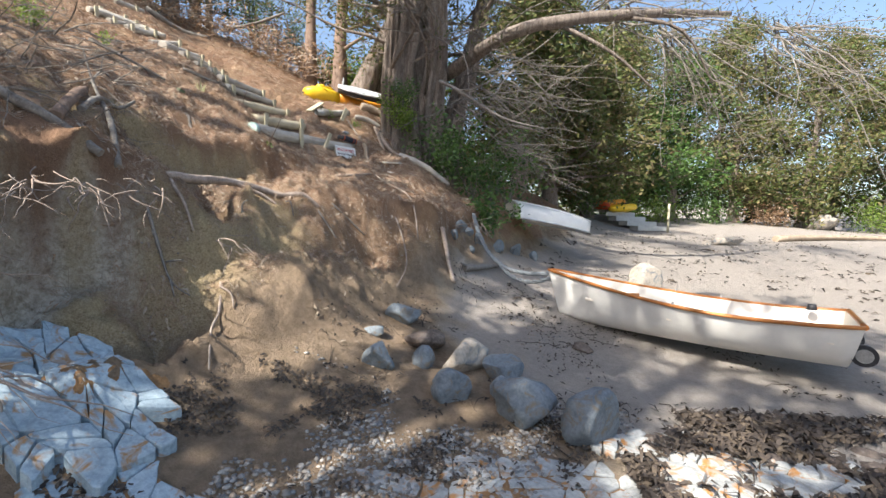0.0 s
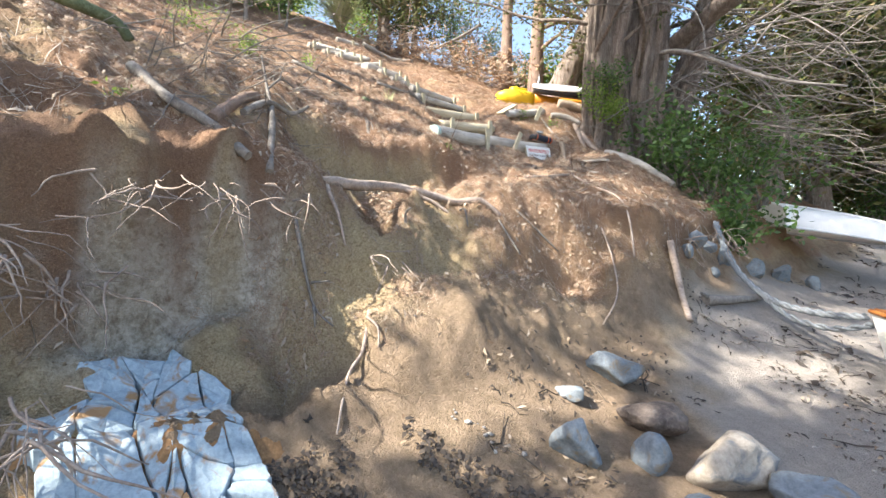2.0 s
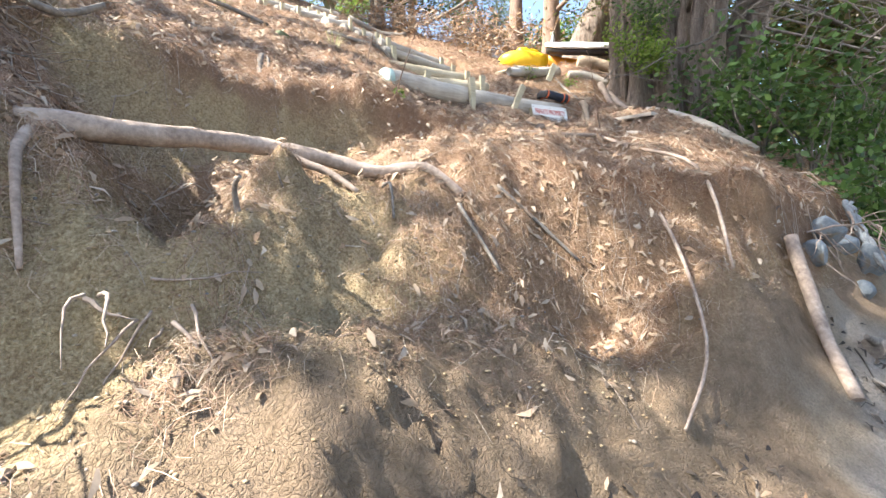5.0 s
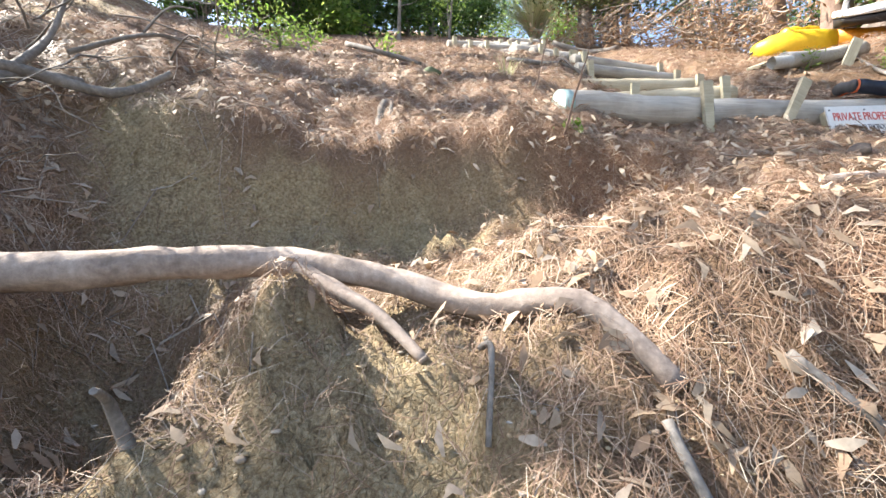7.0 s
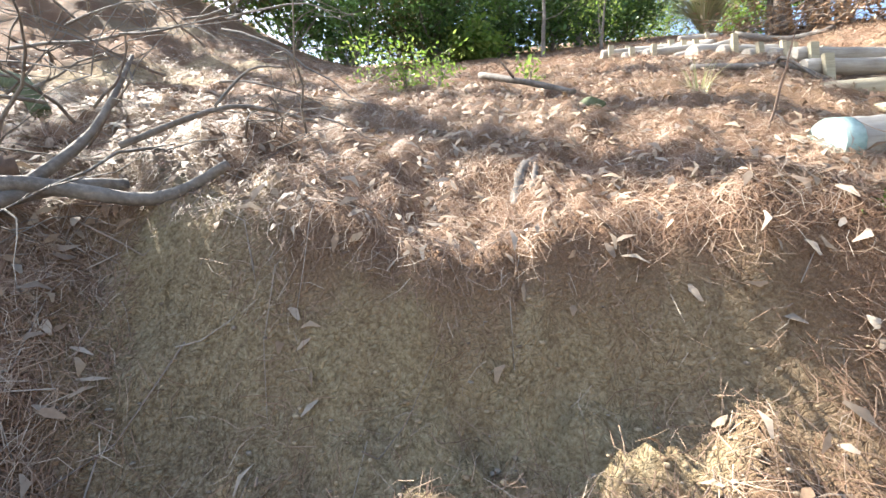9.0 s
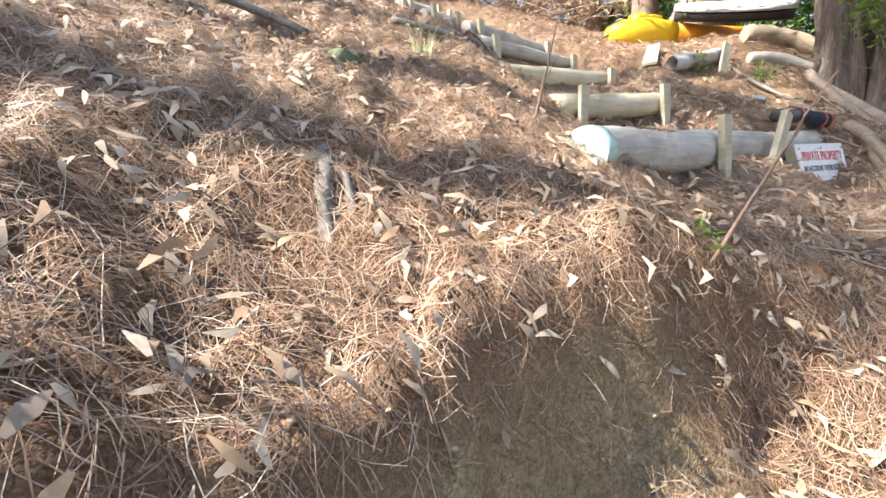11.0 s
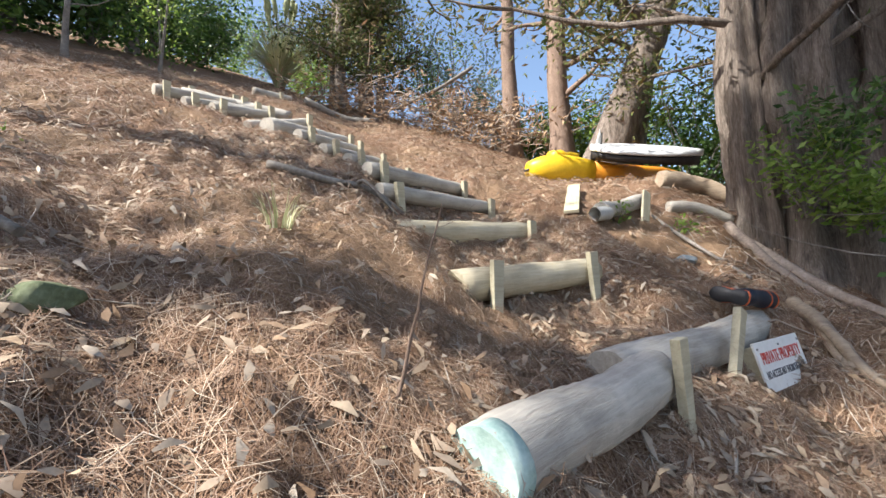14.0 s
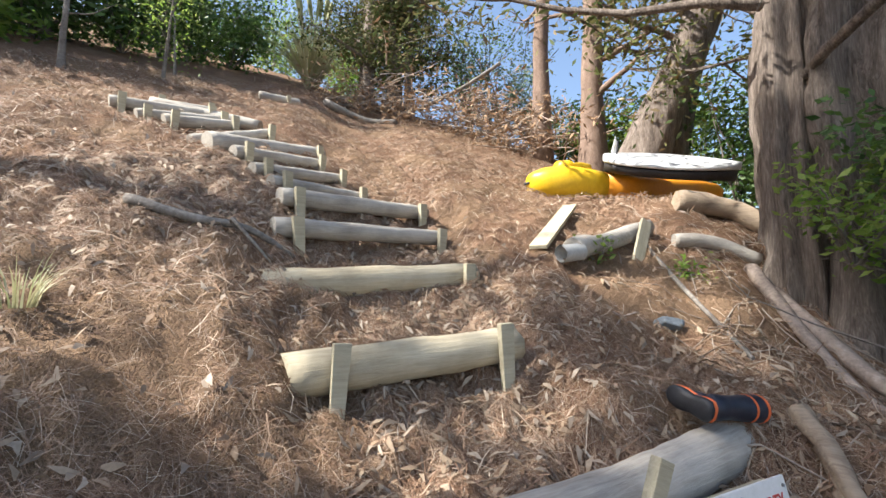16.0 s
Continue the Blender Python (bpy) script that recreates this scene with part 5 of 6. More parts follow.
def cell_stones(name, label, cx, cy, turn, lx, ly, cell, seed, mat, joint, thick=0.05, keep=None):
    """Cracked bedrock: uneven slabs parted by rusty joints."""
    rng = random.Random(seed)
    t = thing(name, pose(cx, cy, gz(cx, cy), 0, 0, turn), label, "rock", kind="structure")
    nx, ny = int(lx / cell), int(ly / cell)
    jit = {}
    for i in range(nx + 1):
        for j in range(ny + 1):
            jit[i, j] = ((i - nx / 2 + rng.uniform(-0.46, 0.46)) * cell * 1.25, (j - ny / 2 + rng.uniform(-0.46, 0.46)) * cell * 0.85)
    c, s = math.cos(radians(turn)), math.sin(radians(turn))
    base = gz(cx, cy)

    e = 0.3
    fx = float(terrain(cx + e, cy)[0] - terrain(cx - e, cy)[0]) / (2 * e)
    fy = float(terrain(cx, cy + e)[0] - terrain(cx, cy - e)[0]) / (2 * e)

    steep = max(1.0, math.hypot(fx, fy) / 0.6)
    fx, fy = fx / steep, fy / steep

    def ground_at(u, v):
        px, py = c * u - s * v, s * u + c * v
        plane = fx * px + fy * py
        return plane + max(-0.12, min(0.05, 0.5 * (gz(cx + px, cy + py) - base - plane)))

    for i in range(nx):
        for j in range(ny):
            u0, v0 = (i + 0.5 - nx / 2) / (nx / 2), (j + 0.5 - ny / 2) / (ny / 2)
            if u0 * u0 + v0 * v0 > 1.05 + rng.uniform(-0.25, 0.15):
                continue
            quad = [jit[i, j], jit[i + 1, j], jit[i + 1, j + 1], jit[i, j + 1]]
            polys = [quad]
            if rng.random() < 0.45:
                q = rng.uniform(0.35, 0.65)
                a = tuple(quad[0][k] + (quad[1][k] - quad[0][k]) * q for k in (0, 1))
                b = tuple(quad[3][k] + (quad[2][k] - quad[3][k]) * (1 - q) for k in (0, 1))
                polys = [[quad[0], a, b, quad[3]], [a, quad[1], quad[2], b]]
            for poly in polys:
                mu, mv = sum(p[0] for p in poly) / 4, sum(p[1] for p in poly) / 4
                fine = []
                for k in range(4):
                    p, q = poly[k], poly[(k + 1) % 4]
                    for w in (0.12, 0.5, 0.88):
                        fine.append((p[0] + (q[0] - p[0]) * w + rng.uniform(-1, 1) * cell * 0.03, p[1] + (q[1] - p[1]) * w + rng.uniform(-1, 1) * cell * 0.03))
                up = thick * rng.uniform(0.4, 1.1)
                tu, tv = rng.uniform(-0.08, 0.08), rng.uniform(-0.08, 0.08)
                verts, m = [], len(fine)
                for shrink, lift in ((0.95, -0.2), (0.95, up * 0.6), (0.88, up)):
                    for p in fine:
                        a, b = mu + (p[0] - mu) * shrink, mv + (p[1] - mv) * shrink
                        verts.append((a, b, ground_at(a, b) + lift + (tu * (a - mu) + tv * (b - mv))))
                verts.append((mu, mv, ground_at(mu, mv) + up * 1.08))
                faces = [(r * m + k, r * m + (k + 1) % m, (r + 1) * m + (k + 1) % m, (r + 1) * m + k) for r in (0, 1) for k in range(m)]
                faces += [(2 * m + k, 2 * m + (k + 1) % m, 3 * m) for k in range(m)]
                piece("slab", verts, faces, mat, t, smooth=False)
    # the rusty bed in which the slabs lie
    verts, faces = [], []
    n = 26
    for i in range(n + 1):
        for j in range(n + 1):
            a, r = 2 * math.pi * j / n, i / n
            u, v = math.cos(a) * r * lx * 0.53, math.sin(a) * r * ly * 0.53
            low = min(ground_at(u, v), gz(cx + c * u - s * v, cy + s * u + c * v) - base)
            verts.append((u, v, low + 0.01 * (1 - r ** 6) - 0.03 * r ** 3))
    for i in range(n):
        for j in range(n):
            a = i * (n + 1) + j
            faces.append((a, a + n + 1, a + n + 2, a + 1))
    piece("rusty_bed", verts, faces, joint, t, "rust-brown joints")
    return t


cell_stones("bedrock_ledge", "pale blue cracked bedrock with rusty joints", -2.1, 2.4, -23, 1.05, 1.05, 0.19, 1, SLAB, RUST, 0.02)
cell_stones("bedrock_shelf", "cracked blue and rust bedrock shelf on the shore", 0.5, 2.3, 8, 2.5, 1.2, 0.19, 2, RUSTY_SLAB, RUST, 0.02)
cell_stones("bedrock_shelf", "rusty pale bedrock at the bank's foot", -1.6, 1.9, -23, 1.0, 0.9, 0.2, 3, SLAB, RUST, 0.02)
cell_stones("bedrock_shelf", "rust-brown bedrock ridge under dark weed", 2.3, 2.65, -22, 2.0, 0.8, 0.17, 4, RUSTY_SLAB, RUST, 0.05)
weed_rng = random.Random(9)
for k in range(150):
    x, y = weed_rng.uniform(1.35, 4.6), weed_rng.uniform(2.2, 3.25)
    q = weed_rng.uniform(0.03, 0.085)
    boulder(x, y, (q * weed_rng.uniform(0.9, 1.5), q, q * weed_rng.uniform(0.45, 0.75)), 160 + k, "low dark rock covered with brown weed", DARK_ROCK if k % 4 else RUSTY_SLAB, z=gz(x, y), turn=-20 + weed_rng.uniform(-25, 25), name="weedy_rock", category="rock")


# ---- the rowing boat ----
def rowing_boat():
    L = 2.95
    t = thing("rowing_boat", pose(1.72, 6.1, 0.5, 0, 0, -36.6), "white rowing boat with varnished gunwales resting on the sand", "boat")
    ns, nc = 22, 9

    def station(q):
        beam = 0.66 * (math.sin(min(1, q * 1.35 + 0.02) * math.pi / 2) ** 0.8) * (1 - 0.14 * max(0, q - 0.6) / 0.4)
        sheer = 0.66 - 0.30 * math.sin(q * math.pi * 0.62) + 0.10 * q
        keel = 0.34 * max(0, 0.16 - q) ** 1.0 * 1.2 + 0.05 * max(0, q - 0.7)
        x = L * q - 0.18 * (1 - q) * 0
        return x, beam, sheer, keel

    def skin(inset, name, mat, label):
        v, f = [], []
        for i in range(ns + 1):
            x, beam, sheer, keel = station(i / ns)
            beam, keel = max(0.015, beam - inset), keel + inset
            for k in range(-nc, nc + 1):
                s = abs(k) / nc
                yy = math.copysign(beam * (s ** 0.55), k) if k else 0
                zz = keel + (sheer - keel) * s ** 1.9
                rake = -0.20 * (zz / 0.66) * (1 - i / ns) ** 3 + 0.07 * (zz / 0.5) * (i / ns) ** 4
                v.append(Vector((min(max(x, inset * 1.5), L - inset) + rake, yy, zz)))
        m = 2 * nc + 1
        for i in range(ns):
            for k in range(m - 1):
                a = i * m + k
                f.append((a, a + 1, a + 1 + m, a + m))
        f.append(tuple(ns * m + k for k in range(m)))
        piece(name, v, f, mat, t, label)
        return v, m

    outer, m = skin(0.0, "hull", WHITE_HULL, "white painted hull")
    skin(0.022, "lining", CREAM, "cream painted inside")
    for edge, name in ((0, "gunwale"), (m - 1, "gunwale")):
        line = [outer[i * m + edge] + Vector((0, 0, 0.005)) for i in range(ns + 1)]
        v, f = tube(line, [0.026] * len(line), 8, 0, None, squash=0.8)
        piece(name, v, f, VARNISH, t)
    line = [outer[ns * m].lerp(outer[ns * m + m - 1], q / 6) + Vector((0.0, 0, 0.006)) for q in range(7)]
    v, f = tube(line, 0.024, 8)
    piece("transom_cap", v, f, VARNISH, t)
    for q, w, z in ((0.2, 0.34, 0.36), (0.52, 0.24, 0.3), (0.9, 0.34, 0.3)):
        x, beam, sheer, keel = station(q)
        b = beam * 0.86
        part("thwart", box_verts(w, 2 * b, 0.03, 0.006), CREAM, t).matrix_local = pose(x, 0, z)
    v, f = tube([(0.35, -0.12, 0.42), (0.95, 0.22, 0.43)], [0.018, 0.018], 8)
    piece("oar", v, f, VARNISH, t, "wooden oar handle")
    for side in (-1, 1):
        v, f = tube([(L + 0.1, side * 0.4, 0.2), (L + 0.1, side * 0.4 + 0.06, 0.2)], [0.1, 0.1], 20)
        tyre = piece("wheel", v, f, RUBBER, t, "black rubber launching wheel")
        v, f = tube([(L + 0.1, side * 0.4 - 0.006, 0.2), (L + 0.1, side * 0.4 + 0.066, 0.2)], [0.065, 0.065], 16)
        piece("rim", v, f, STEEL, tyre, "pale wheel rim")
        v, f = tube([(L - 0.02, side * 0.4 + 0.03, 0.3), (L + 0.1, side * 0.4 + 0.03, 0.2)], 0.016, 8)
        piece("wheel_bracket", v, f, STEEL, t)
    for q, side in ((0.45, 1), (0.62, 1), (0.5, -1)):
        x, beam, sheer, keel = station(q)
        v, f = tube([(x, side * beam, sheer), (x, side * beam, sheer + 0.05)], [0.018, 0.012], 8)
        piece("rowlock", v, f, STEEL, t)
    v, f = tube([(L - 0.25, 0.42, 0.47), (L - 0.25, 0.42, 0.53)], [0.05, 0.04], 10)
    piece("cleat", v, f, BLACK_PLASTIC, t)
    t.rotation_mode = "XYZ"
    t.matrix_world = pose(1.72, 6.02, 0.5, 0, 0.6, -36.6)
    return t


rowing_boat()

# the upturned white boat on the bank
upturned = thing("upturned_boat", pose(1.5, 9.8, 1.98, 0, 8, 14) @ Matrix.Scale(0.88, 4), "white dinghy lying upside down on the bank", "boat")
v, f = [], []
for i in range(15):
    q = i / 14
    w = 0.6 * math.sin(min(1, (1 - q) * 1.5 + 0.05) * math.pi / 2)
    for k in range(13):
        a = math.pi * k / 12
        v.append(Vector((2.3 * q, w * math.cos(a), 0.42 * math.sin(a) ** 0.7 * (1 - 0.35 * q ** 3) - 0.02)))
f = [(i * 13 + k, i * 13 + k + 1, (i + 1) * 13 + k + 1, (i + 1) * 13 + k) for i in range(14) for k in range(12)] + [tuple(range(13)), tuple(14 * 13 + k for k in range(13))]
piece("hull", v, f, WHITE_HULL, upturned)
v, f = tube([Vector((2.32 * i / 10, 0, 0.42 * (1 - 0.35 * (i / 10) ** 3))) for i in range(11)], 0.018, 6)
piece("keel_strip", v, f, WHITE_HULL, upturned)
for s in (-1, 1):
    v, f = tube([Vector((2.3 * i / 14, s * 0.6 * math.sin(min(1, (1 - i / 14) * 1.5 + 0.05) * math.pi / 2), -0.02)) for i in range(15)], 0.022, 6)
    piece("gunwale", v, f, BOARD_GREY, upturned)

# far end of the beach: concrete steps with a post, and bright kayaks
for k in range(5):
    part_ob = part("concrete_step", box_verts(1.6, 0.5, 0.2, 0.01), CONCRETE)
    part_ob.matrix_world = pose(8.7 - 0.3 * k, 18.6 + 0.42 * k, gz(8.7, 18.6) + 0.1 + 0.2 * k, 0, 0, 20)
    tagged(part_ob, "pale concrete step at the back of the beach", "step", "concrete steps on the beach")
v, f = tube([(9.4, 18.4, 1.6), (9.4, 18.4, 2.9)], 0.05, 8)
tagged(piece("post", v, f, BOARD), "grey post beside the concrete steps", "post")
for k, (x, y, z, mat, label) in enumerate(((7.6, 20.0, 2.95, ORANGE, "orange kayak stored behind the beach"), (8.0, 19.7, 2.75, YELLOW, "yellow kayak stored behind the beach"), (7.0, 20.0, 2.85, RED, "red kayak stored behind the beach"))):
    t = thing("stored_kayak", pose(x, y, z, 0, -6, 30 + 70 * (k == 2)), label, "kayak", "kayaks behind the beach")
    v, f = hull_loft([(-0.9, 0.06, 0.06, 0.06), (-0.6, 0.24, 0.16, 0.16), (0, 0.36, 0.18, 0.2), (0.6, 0.26, 0.16, 0.16), (0.9, 0.06, 0.06, 0.06)], 14)
    piece("hull", v, f, mat, t)
    v, f = tube([Vector((0.25 * math.cos(a), 0.2 * math.sin(a), 0.17)) for a in [2 * math.pi * i / 16 for i in range(17)]], 0.03, 6)
    piece("cockpit_rim", v, f, BLACK_PLASTIC, t)
stick("driftwood_log", [(12.5, 16.5, gz(12.5, 16.5) + 0.1), (15.5, 17.5, gz(15.5, 17.5) + 0.12), (19.0, 18.0, gz(19, 18) + 0.1)], 0.13, 0.07, "long rusty-brown driftwood on the far beach", SPLIT, 8, "driftwood")

# the mooring rope, two strands from the bank to the bow
mooring = thing("mooring_rope", pose(0, 0, 0), "thick grey plaited rope from the bank to the boat", "rope")
mid = curve_points([(0.55, 7.55, 1.95), (0.62, 7.35, 1.66), (0.78, 7.05, 1.33), (1.02, 6.75, 1.12), (1.3, 6.45, 1.07), (1.55, 6.2, 1.1)], 16)
for s in (0, 1, 2):
    v, f = tube([p + Vector((math.cos(i * 0.55 + s * 2.09) * 0.018, math.sin(i * 0.55 + s * 2.09) * 0.01, math.sin(i * 0.55 + s * 2.09) * 0.016)) for i, p in enumerate(mid)], 0.019, 6, 0.05)
    piece("strand", v, f, ROPE, mooring)
low = curve_points([(0.9, 6.9, 1.2), (1.1, 6.6, 1.0), (1.35, 6.3, 0.96), (1.58, 6.12, 1.05)], 16)
for s in (0, 1):
    v, f = tube([p + Vector((math.cos(i * 0.6 + s * 3.14) * 0.015, 0, math.sin(i * 0.6 + s * 3.14) * 0.015)) for i, p in enumerate(low)], 0.018, 6, 0.05)
    piece("strand", v, f, ROPE, mooring)

# ---- roots, driftwood and branches of the bank ----
R = rise
great_root = thing("great_root", pose(0, 0, 0), "thick pale root bridging the hollow in the bank", "root")
stick("main_root", [(-2.62, 3.8, 2.1), (-2.49, 3.98, 2.12), (-2.4, 4.2, 2.12), (-2.34, 4.48, 2.14), (-2.26, 4.74, 2.14), (-2.08, 4.93, 2.1), (-1.88, 5.08, 2.04), (-1.66, 5.18, max(1.96, gz(-1.66, 5.18) + 0.015)), (-1.47, 5.23, gz(-1.47, 5.23) - 0.01)], 0.054, 0.024, "", ROOT, 16, rough=0.14, parent=great_root, seed=3)
stick("side_root", [(-2.28, 4.72, 2.15), (-2.14, 4.8, 2.08), (-2.0, 4.87, max(1.98, gz(-2.0, 4.87) + 0.02)), (-1.87, 4.92, gz(-1.87, 4.92) + 0.005)], 0.028, 0.012, "", ROOT, 10, parent=great_root, seed=4)
stick("side_root", [(-2.5, 3.97, 2.12), (-2.4, 3.88, 2.02), (-2.28, 3.83, 1.88), (-2.18, 3.8, gz(-2.18, 3.8) + 0.02)], 0.024, 0.008, "", ROOT, 10, parent=great_root, seed=5)
stick("thin_stick", [R((-1.8, 5.02), 0.03), R((-1.74, 5.0), 0.05), R((-1.68, 4.94), 0.03)], 0.008, 0.006, "thin grey stick standing against the clay", BARK_TWIG, 6)
stick("thin_stick", [R((-1.46, 5.16), 0.03), R((-1.38, 5.14), 0.04), R((-1.24, 5.14), 0.02)], 0.011, 0.008, "pale bent stick on the needles", BARK_TWIG, 6)
stick("thin_stick", [R((-1.36, 5.4), 0.03), R((-1.18, 5.5), 0.05), R((-0.98, 5.58), 0.04)], 0.013, 0.008, "straight pale stick lying across the bank", BARK_TWIG, 6)
stick("bank_root", [R((-1.86, 3.66), 0.03), R((-1.8, 3.5), 0.03), R((-1.76, 3.3), 0.03), R((-1.66, 3.08), 0.01)], 0.015, 0.006, "thin pale root running down the clay", ROOT, 8, "root", [([R((-1.84, 3.6), 0.03), R((-1.74, 3.58), 0.06), R((-1.68, 3.5), 0.02)], 0.012, 0.005)])
stick("bank_root", [R((-1.45, 6.0), 0.03), R((-1.3, 6.6), 0.04), R((-1.12, 7.3), 0.02)], 0.02, 0.012, "long pale root on the needles", ROOT, 7, "root")
stick("bank_root", [R((-1.4, 7.6), 0.02), R((-0.9, 6.9), 0.03), R((-0.45, 6.25), 0.02), R((-0.3, 5.8), 0.02)], 0.016, 0.008, "thin root curving over the bank's edge", ROOT, 7, "root")
stick("bank_root", [R((-0.9, 6.3), 0.02), R((-0.6, 5.9), 0.03), R((-0.42, 5.5), 0.03), R((-0.5, 5.1), 0.02)], 0.012, 0.006, "thin root hanging down the bank", ROOT, 6, "root")
stick("bank_root", [R((-2.42, 3.55), 0.02), R((-2.32, 3.52), 0.06), R((-2.2, 3.5), 0.05), R((-2.05, 3.52), 0.04)], 0.016, 0.005, "dark root curling out of the clay wall", BARK_TWIG, 7, "root", [([R((-2.2, 3.5), 0.05), R((-2.12, 3.42), 0.1)], 0.012, 0.004), ([R((-2.25, 3.52), 0.05), R((-2.15, 3.6), 0.08)], 0.01, 0.004)])
stick("fallen_branch", [(-3.7, 3.2, gz(-3.7, 3.2) + 0.08), (-3.3, 3.22, gz(-3.3, 3.22) + 0.07), (-2.95, 3.26, gz(-2.95, 3.26) + 0.06), (-2.62, 3.32, 2.22)], 0.042, 0.034, "fallen grey branch pointing over the bank", BARK_TWIG, 12, "branch")
stick("fallen_branch", [R((-3.0, 3.6), 0.04), R((-3.12, 3.95), 0.05), R((-3.2, 4.3), 0.05), R((-3.18, 4.5), 0.1)], 0.03, 0.014, "forked grey branch above the hollow", BARK_TWIG, 8, "branch", [([R((-3.14, 4.0), 0.05), R((-3.3, 4.1), 0.2), R((-3.42, 4.15), 0.34)], 0.02, 0.006)])
stick("fallen_branch", [R((-2.62, 3.5), 0.06), R((-2.86, 3.75), 0.07), R((-3.15, 4.02), 0.06), R((-3.3, 4.2), 0.03)], 0.028, 0.018, "grey branch leaning at the hollow's rim", BARK_TWIG, 8, "branch")
stick("fallen_branch", [R((-3.36, 4.15), 0.08), R((-3.48, 4.45), 0.12), R((-3.6, 4.75), 0.1)], 0.012, 0.006, "thin pale branch above the hollow", BARK_TWIG, 6, "branch", [([R((-3.45, 4.4), 0.12), R((-3.5, 4.5), 0.2), R((-3.55, 4.62), 0.26)], 0.006, 0.003)])
stick("fallen_log", [R((-2.95, 3.3), 0.06), R((-3.1, 3.65), 0.07), R((-3.25, 3.95), 0.06)], 0.045, 0.036, "dark half-rotted log above the hollow", BARK_PINE, 12, "log", (), 0.12)
stick("mossy_branch", [R((-4.6, 2.9), 0.25), R((-4.5, 3.15), 0.3), R((-4.3, 3.4), 0.2), R((-4.25, 3.5), 0.05)], 0.06, 0.04, "curved mossy branch on the slope", MOSS, 10, "branch")
stick("fallen_branch", [R((-4.75, 5.9), 0.12), R((-4.3, 6.05), 0.16), R((-3.9, 6.15), 0.05)], 0.025, 0.014, "grey branch lying on the upper slope", BARK_TWIG, 8, "branch", [([R((-4.4, 6.0), 0.15), R((-4.25, 5.85), 0.2)], 0.01, 0.004)])
boulder(-3.68, 6.1, (0.1, 0.06, 0.05), 71, "mossy rotted stump end among needles", MOSS, turn=20, name="stump", category="stump")
stick("broken_root", [R((-3.3, 5.6), -0.02), R((-3.25, 5.55), 0.0), R((-3.19, 5.48), 0.0), R((-3.12, 5.41), -0.03)], 0.02, 0.024, "grey weathered root breaking out of the needles", BARK_TWIG, 9, "root", [([R((-3.23, 5.53), 0.0), R((-3.15, 5.51), 0.0), R((-3.08, 5.45), -0.03)], 0.014, 0.011)], 0.28)
stick("driftwood", [R((0.35, 6.3), 0.04), R((0.6, 6.55), 0.06), R((0.95, 7.0), 0.05)], 0.055, 0.03, "bleached driftwood on the sand below the bank", BARK_TWIG, 10, "driftwood", [([R((0.4, 6.35), 0.05), R((0.3, 6.2), 0.14)], 0.03, 0.012)])
stick("driftwood", [R((0.02, 6.4), 0.12), R((0.12, 6.15), 0.06), R((0.2, 5.92), 0.02)], 0.035, 0.028, "short tan driftwood leaning on the bank", ROOT, 8, "driftwood")
stick("thin_branch", [R((0.3, 6.1), 0.03), R((0.7, 6.05), 0.05), R((1.1, 6.2), 0.03)], 0.01, 0.004, "thin bleached branch on the sand", BARK_TWIG, 6, "branch", [([R((0.6, 6.06), 0.05), R((0.8, 5.9), 0.03)], 0.006, 0.003)])
stick("fallen_log", [R((-0.9, 8.9), 0.06), R((-0.4, 8.75), 0.07), R((0.1, 8.5), 0.06)], 0.07, 0.06, "weathered split log on the bank's shoulder", DRIFT, 10, "log", (), 0.15)
stick("stake_stick", [R((-2.02, 4.4), -0.03), R((-2.0, 4.36), 0.1), R((-1.94, 4.34), 0.22)], 0.014, 0.006, "broken twig standing in the clay", BARK_TWIG, 6)


def root_tangle(x, y, z, seed, count, length, label, mat=None):
    rng = random.Random(seed)
    t = thing("root_tangle", pose(x, y, z), label, "roots")
    for _ in range(count):
        v, f = [], []
        a = rng.uniform(-1.5, 1.5) - 0.35
        pts = limb_path(rng, (rng.gauss(0, 0.08), rng.gauss(0, 0.12), rng.gauss(0, 0.05)), (math.cos(a), math.sin(a), rng.uniform(-0.9, 0.25)), length * rng.uniform(0.4, 1.1), 7, 0.38, -0.12)
        r = rng.uniform(0.003, 0.010)
        tube(pts, [r * (1 - 0.8 * i / 7) for i in range(8)], 5, 0.1, rng, v, f, close=False)
        piece("root", v, f, mat or ROOT, t)
    return t


root_tangle(-2.32, 2.0, 0.98, 1, 26, 0.75, "tangle of pale exposed roots at the bank's foot")
root_tangle(-2.75, 2.05, 1.65, 2, 22, 0.6, "hanging roots under the bank's edge")
root_tangle(-2.55, 3.05, 1.92, 3, 16, 0.4, "fine roots hanging from the turf's edge")
root_tangle(-2.62, 2.6, 1.95, 4, 18, 0.42, "fine roots hanging from the turf's edge")
root_tangle(-2.42, 3.5, 1.95, 5, 14, 0.4, "fine roots hanging from the turf's edge")
root_tangle(0.2, 7.0, 1.72, 6, 20, 0.5, "fine roots hanging over the bank's end")
root_tangle(0.6, 7.6, 1.8, 7, 20, 0.5, "fine roots hanging over the bank's end")
root_tangle(-2.95, 1.6, 1.75, 9, 26, 0.8, "hanging roots under the bank's edge")
root_tangle(-2.8, 2.35, 1.45, 10, 20, 0.5, "hanging roots under the bank's edge")
root_tangle(-2.0, 4.05, 1.5, 8, 12, 0.35, "dry rootlets on the clay ledge")
